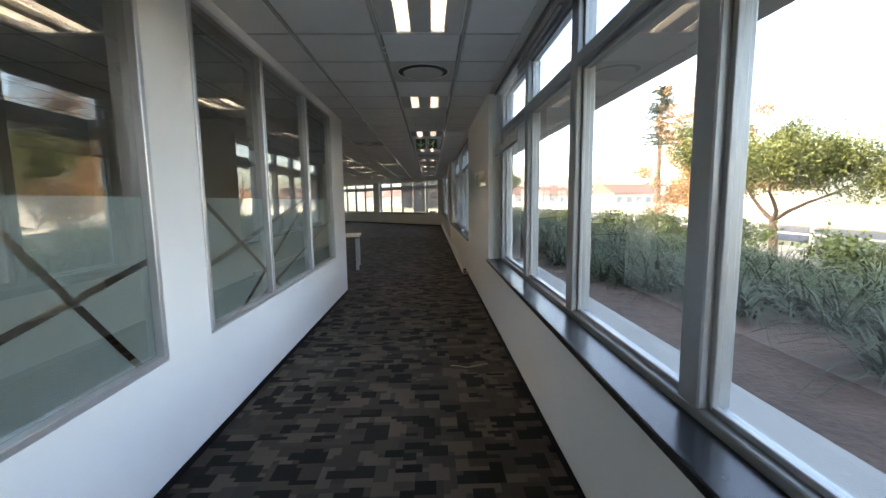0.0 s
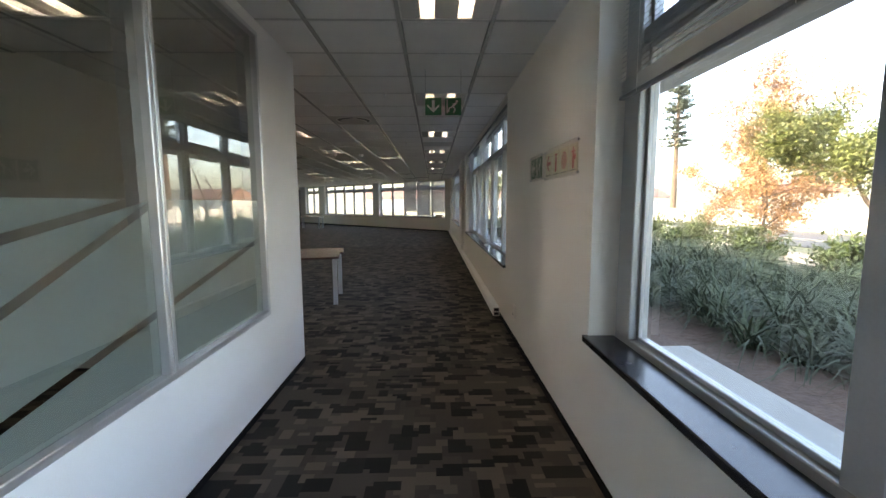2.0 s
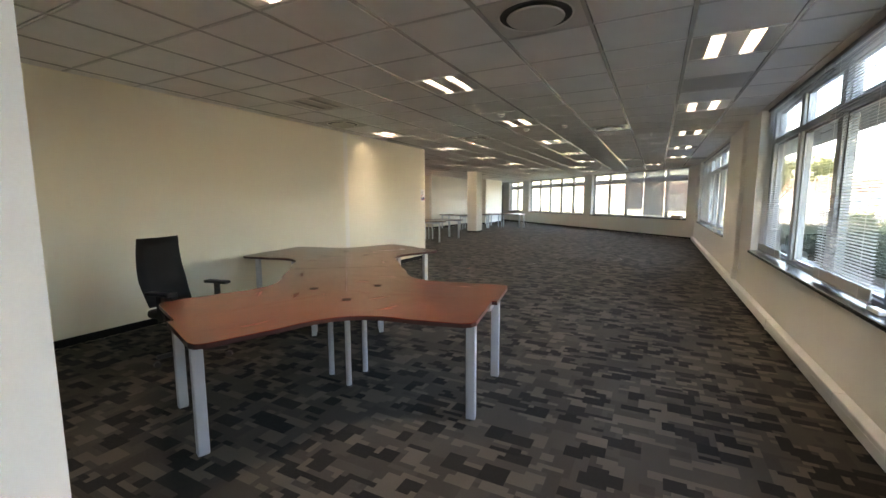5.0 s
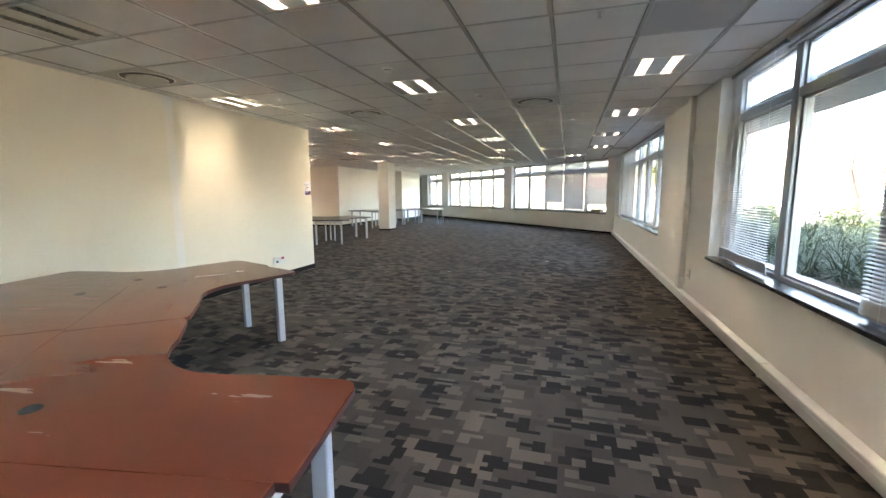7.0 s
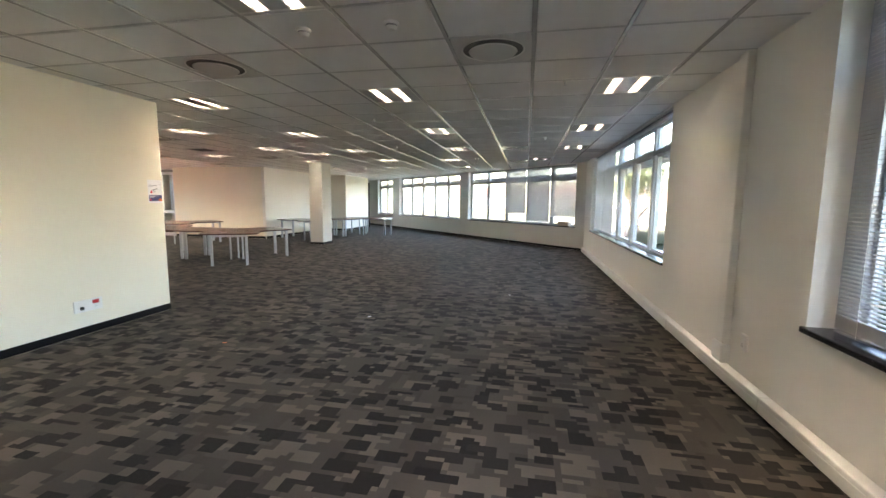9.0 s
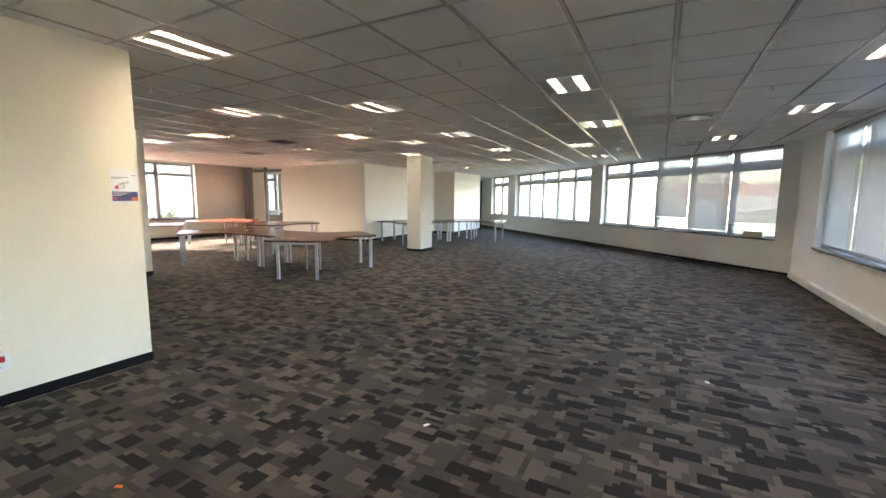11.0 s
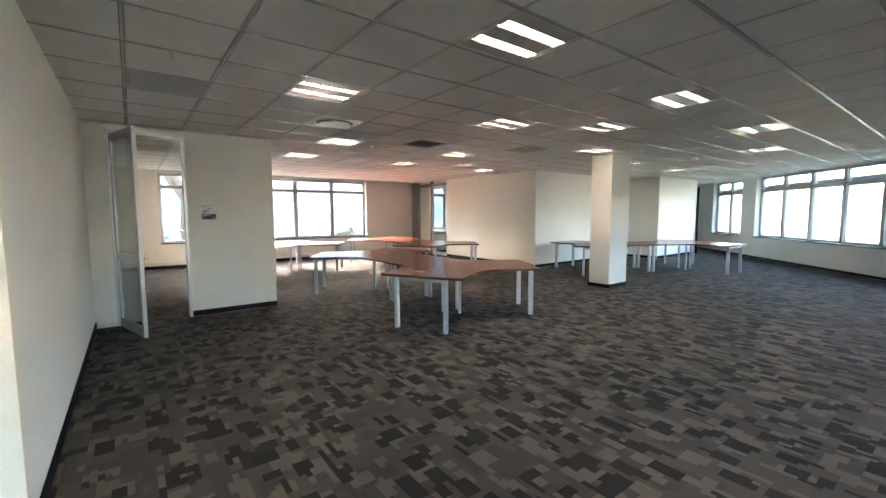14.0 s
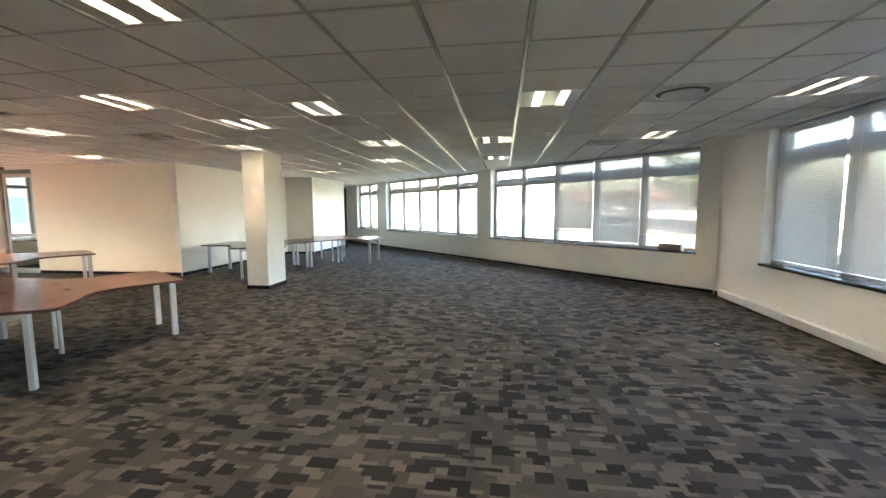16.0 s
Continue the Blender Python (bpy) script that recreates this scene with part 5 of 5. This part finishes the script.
def shrub(x, y, z, r, leaf, seed, label):
    t = thing("shrub", pose(x, y, z), label, "shrub")
    q = np.random.default_rng(seed)
    bm = bmesh.new()
    for k in range(7):
        a = q.uniform(0, 6.28)
        tube(bm, [Vector((0, 0, -0.05)), Vector((math.cos(a) * r * 0.3, math.sin(a) * r * 0.3, r * 0.5)), Vector((math.cos(a) * r * 0.6, math.sin(a) * r * 0.6, r * 0.9))], [0.02, 0.014, 0.006], 5)
    part("stems", bm, BARK, t)
    verts, faces = [], []
    cs = [np.array([q.normal(0, r * 0.45), q.normal(0, r * 0.45), abs(q.normal(r * 0.6, r * 0.28))]) for _ in range(26)]
    for k in range(2600):
        c = cs[q.integers(len(cs))] + q.normal(0, r * 0.16, 3)
        u = q.normal(0, 1, 3)
        u /= np.linalg.norm(u)
        v = np.cross(u, q.normal(0, 1, 3))
        v /= np.linalg.norm(v)
        s = 0.05 * q.uniform(0.6, 1.3)
        c[2] = max(c[2], 0.05)
        n0 = len(verts)
        verts += [tuple(c - u * s), tuple(c + v * s * 0.5), tuple(c + u * s), tuple(c - v * s * 0.5)]
        faces.append((n0, n0 + 1, n0 + 2, n0 + 3))
    ob = new("leaves", leaves_mesh("leaves", verts, faces, leaf))
    ob.parent = t


for k, (x, y, r) in enumerate(((7.6, 9.2, 0.8), (8.0, 12.2, 0.85), (7.4, 14.0, 0.8), (7.9, 16.6, 0.9), (6.9, 19.2, 0.9), (7.7, 6.2, 0.75), (7.3, 22.0, 0.9), (9.6, 16.6, 1.1), (6.0, 24.5, 0.9))):
    shrub(x, y, -0.1, r, BUSH, 40 + k, "rounded yellow-green garden shrub behind the strap-leaved plants")

# mast dressed as a pine
t = thing("mast_tree", pose(33.5, 59.0, -0.3), "tall telephone mast dressed as a pine tree", "mast")
bm = bmesh.new()
cyl(bm, 0.42, 0, 16.5, None, 12, 0.2)
part("pole", bm, BARK, t)
q = np.random.default_rng(21)
verts, faces = [], []
for k in range(150):
    h = q.uniform(9.2, 17.2)
    l = 2.5 * (1 - 0.45 * ((h - 9.2) / 8.0) ** 2) * q.uniform(0.65, 1.0)
    a = q.uniform(0, 6.28)
    d = np.array([math.cos(a), math.sin(a), q.uniform(-0.05, 0.35)])
    for j in range(26):
        f = q.uniform(0.15, 1.0)
        c = np.array([0, 0, h]) + d * l * f
        u = q.normal(0, 1, 3)
        u /= np.linalg.norm(u)
        v = np.cross(u, q.normal(0, 1, 3))
        v /= np.linalg.norm(v)
        n0 = len(verts)
        s = 0.3
        verts += [tuple(c - u * s), tuple(c + v * s * 0.25), tuple(c + u * s), tuple(c - v * s * 0.25)]
        faces.append((n0, n0 + 1, n0 + 2, n0 + 3))
ob = new("crown", leaves_mesh("crown", verts, faces, PINE))
ob.parent = t

# white boundary wall with posts, far houses, hills
bw = thing("boundary_wall", pose(23.5, 0, -0.32), "long low white boundary wall with square posts", "wall")
bm = bmesh.new()
rbox(bm, -0.1, 0.1, -60, 160, 0, 1.25, 0.02)
part("wall_panel", bm, BRICKY, bw)
bm = bmesh.new()
rbox(bm, -0.2, 0.2, -0.2, 0.2, 0, 1.6, 0.02)
me = mesh_of("post", bm, BRICKY)
for k in range(40):
    shared("post", me, bw, pose(-0.11, -40 + k * 4.2, 0))
fence = thing("white_fence", pose(13.2, 0, -0.3), "low white post and rail fence along the path", "fence")
bm = bmesh.new()
rbox(bm, -0.05, 0.05, -0.05, 0.05, 0, 1.0, 0.01)
me = mesh_of("post", bm, BRICKY)
for k in range(16):
    shared("post", me, fence, pose(0, -4 + k * 2.4, 0))
for z in (0.45, 0.85):
    bm = bmesh.new()
    rbox(bm, -0.02, 0.02, -4, 32, z, z + 0.06, 0.005)
    part("rail", bm, BRICKY, fence)


def house(x, y, w, d, h, turn, label):
    t = thing("house", pose(x, y, -0.32, 0, 0, turn), label, "house", "far houses")
    bm = bmesh.new()
    box(bm, -w / 2, w / 2, -d / 2, d / 2, 0, h)
    part("wall", bm, BRICKY, t)
    bm = bmesh.new()
    v = [bm.verts.new(p) for p in ((-w / 2 - 0.4, -d / 2 - 0.4, h), (w / 2 + 0.4, -d / 2 - 0.4, h), (w / 2 + 0.4, d / 2 + 0.4, h), (-w / 2 - 0.4, d / 2 + 0.4, h), (-w / 2 - 0.4, 0, h + d * 0.28), (w / 2 + 0.4, 0, h + d * 0.28))]
    for f in ((0, 1, 5, 4), (2, 3, 4, 5), (0, 4, 3), (1, 2, 5), (0, 3, 2, 1)):
        bm.faces.new([v[i] for i in f])
    part("roof", bm, ROOFY, t)
    bm = bmesh.new()
    rbox(bm, -0.7, 0.7, -0.03, 0.03, 0, 1.2, 0.01)
    me = mesh_of("window", bm, BLUEGL)
    for k in range(int(w / 3)):
        shared("window", me, t, pose(-w / 2 + 1.6 + 3 * k, -d / 2 - 0.01, 1.0))
        shared("window", me, t, pose(-w / 2 + 1.6 + 3 * k, d / 2 + 0.01, 1.0))


for x, y, w, d, h, a in ((60, 70, 16, 9, 3.2, 60), (75, 95, 18, 9, 3.4, 40), (48, 100, 14, 8, 3.1, 20), (85, 60, 20, 9, 3.4, 80), (30, 115, 16, 9, 3.2, 10), (10, 120, 18, 9, 3.2, -5), (62, 40, 16, 9, 3.2, 95), (-12, 130, 16, 9, 3.3, 8)):
    house(x, y, w, d, h, a, "single-storey white house with a dark pitched roof")
hv, hf = [], []
for k in range(97):
    a = 2 * math.pi * k / 96
    for j, (rr, zz) in enumerate(((250, -1), (420, 10 + 8 * noise.noise((math.cos(a) * 3, math.sin(a) * 3, 1))), (640, 22 + 16 * noise.noise((math.cos(a) * 2, math.sin(a) * 2, 5))))):
        hv.append((rr * math.cos(a), rr * math.sin(a), zz))
for k in range(96):
    for j in range(2):
        i = 3 * k + j
        hf.append((i, i + 3, i + 4, i + 1))
me = leaves_mesh("hills", hv, hf, HILL)
me.polygons.foreach_set("use_smooth", [True] * len(me.polygons))
tagged(new("hills", me), "low hazy hills along the horizon", "hills", kind="structure")

# opposite wing seen through the west windows
ow = thing("office_wing", pose(-34, 19, -0.32), "white opposite office wing with blue-tinted windows", "building")
bm = bmesh.new()
box(bm, -6, 0, -22, 22, 0, 7.0)
part("wall", bm, BRICKY, ow)
bm = bmesh.new()
rbox(bm, -6.3, 0.5, -22.3, 22.3, 7.001, 7.4, 0.05)
part("roof", bm, CONCRETE, ow)
bm = bmesh.new()
rbox(bm, -0.05, 0.04, -1.5, 1.5, 0, 1.7, 0.02)
me = mesh_of("window", bm, BLUEGL)
for k in range(9):
    for z in (1.2, 4.5):
        shared("window", me, ow, pose(0.02, -18 + 4.6 * k, z))
for k, (x, y, r) in enumerate(((-19.2, 17.5, 0.5), (-19.6, 19.4, 0.55), (-19.3, 21.2, 0.5), (-20.0, 23.0, 0.6), (-20.5, 16.0, 0.6))):
    shrub(x, y, 0.1, r, BUSH, 70 + k, "low bright green shrub outside the west windows")
tree("tree", -22.5, 17.2, -0.3, 6.0, 3.0, 0.28, TREELEAF, 4000, 0.07, "pale-trunked tree between the office wings", 31, fork=0.4)
rail = thing("railing", pose(-17.75, 0, -0.32), "thin metal railing outside the west windows", "railing")
for z in (1.38,):
    bm = bmesh.new()
    cyl(bm, 0.02, 15.5, 23.0, pose(0, 0, z, -90), 8)
    part("rail", bm, GREY, rail)
bm = bmesh.new()
cyl(bm, 0.018, 0, 1.38, None, 8)
me = mesh_of("post", bm, GREY)
for k in range(6):
    shared("post", me, rail, pose(0, 15.6 + 1.45 * k, 0))

# ---- carpet ----
bm_me = {}


def carpet_piece(w, d, tone):
    key = (round(w, 3), round(d, 3), tone)
    if key not in bm_me:
        bm = bmesh.new()
        g, e = 0.0004, 0.0010
        lo = [bm.verts.new(p) for p in ((-w / 2 + g, -d / 2 + g, -0.0035), (w / 2 - g, -d / 2 + g, -0.0035), (w / 2 - g, d / 2 - g, -0.0035), (-w / 2 + g, d / 2 - g, -0.0035))]
        hi = [bm.verts.new(p) for p in ((-w / 2 + g + e, -d / 2 + g + e, 0.0), (w / 2 - g - e, -d / 2 + g + e, 0.0), (w / 2 - g - e, d / 2 - g - e, 0.0), (-w / 2 + g + e, d / 2 - g - e, 0.0))]
        bm.faces.new(hi)
        for i in range(4):
            bm.faces.new((lo[i], lo[(i + 1) % 4], hi[(i + 1) % 4], hi[i]))
        bm_me[key] = mesh_of("carpet_tile", bm, CARPET[tone])
    return bm_me[key]


def floor_has(x, y):
    return -16.86 < x < 1.09 and -3.9 < y < 36 and x + y < 24.72


# tones laid as overlapping blocks, so that the patches interlock with stepped outlines
CW, CD, NX, NY = 0.037, 0.035, 490, 1170
FX, FY = -17.0, -4.0
tones = np.full((NY, NX), 3)
rc = np.random.default_rng(4)
for k in range(32000):
    w, d = rc.integers(3, 9), rc.integers(3, 8)
    i, j = rc.integers(0, NX), rc.integers(0, NY)
    tones[j:j + d, i:i + w] = rc.choice((2, 3))


def blotches(step_i, step_j, shift, chance, choice, weights):
    """Patches of two to four small blocks each, spread evenly."""
    for row, gj in enumerate(range(0, NY, step_j)):
        for gi in range(0, NX, step_i):
            if rc.random() > chance:
                continue
            i, j = gi + shift + (row % 2) * step_i // 2 + rc.integers(-2, 3), gj + rc.integers(-1, 2)
            tone = rc.choice(choice, p=weights)
            for k in range(rc.integers(2, 4)):
                a, b = max(i + rc.integers(-1, 3), 0), max(j + rc.integers(-1, 2), 0)
                tones[b:b + rc.integers(1, 4), a:a + rc.integers(2, 5)] = tone


blotches(6, 5, 3, 0.78, (4,), (1.0,))
blotches(6, 5, 0, 0.74, (0, 1), (0.5, 0.5))
verts, faces, kinds = [], [], []
single = 0
floor_ob = bpy.data.objects["floor"]
for j in range(NY):
    i = 0
    cy = FY + (j + 0.5) * CD
    while i < NX:
        e = i + 1
        while e < NX and tones[j, e] == tones[j, i] and e - i < 6:
            e += 1
        x0, x1 = FX + i * CW, FX + e * CW
        tone = int(tones[j, i])
        i = e
        if x0 < -16.87 or x1 > 1.10:
            x0, x1 = max(x0, -16.87), min(x1, 1.10)
            if x1 <= x0:
                continue
        if not floor_has((x0 + x1) / 2, cy):
            continue
        if -2.8 < x0 and x1 < -0.6 and 16.2 < cy and single < 300:
            single += 1
            shared("carpet_tile", carpet_piece(x1 - x0, CD, tone), floor_ob, pose((x0 + x1) / 2, cy, 0))
            continue
        n0 = len(verts)
        verts += [(x0, cy - CD / 2, 0), (x1, cy - CD / 2, 0), (x1, cy + CD / 2, 0), (x0, cy + CD / 2, 0)]
        faces.append((n0, n0 + 1, n0 + 2, n0 + 3))
        kinds.append(tone)
me = leaves_mesh("carpet", verts, faces, CARPET[0])
for m in CARPET[1:]:
    me.materials.append(m)
me.polygons.foreach_set("material_index", kinds)
ob = new("carpet_tiles", me)
ob.parent = floor_ob
tagged(ob, "mottled grey-brown carpet tiles", kind="stuff")
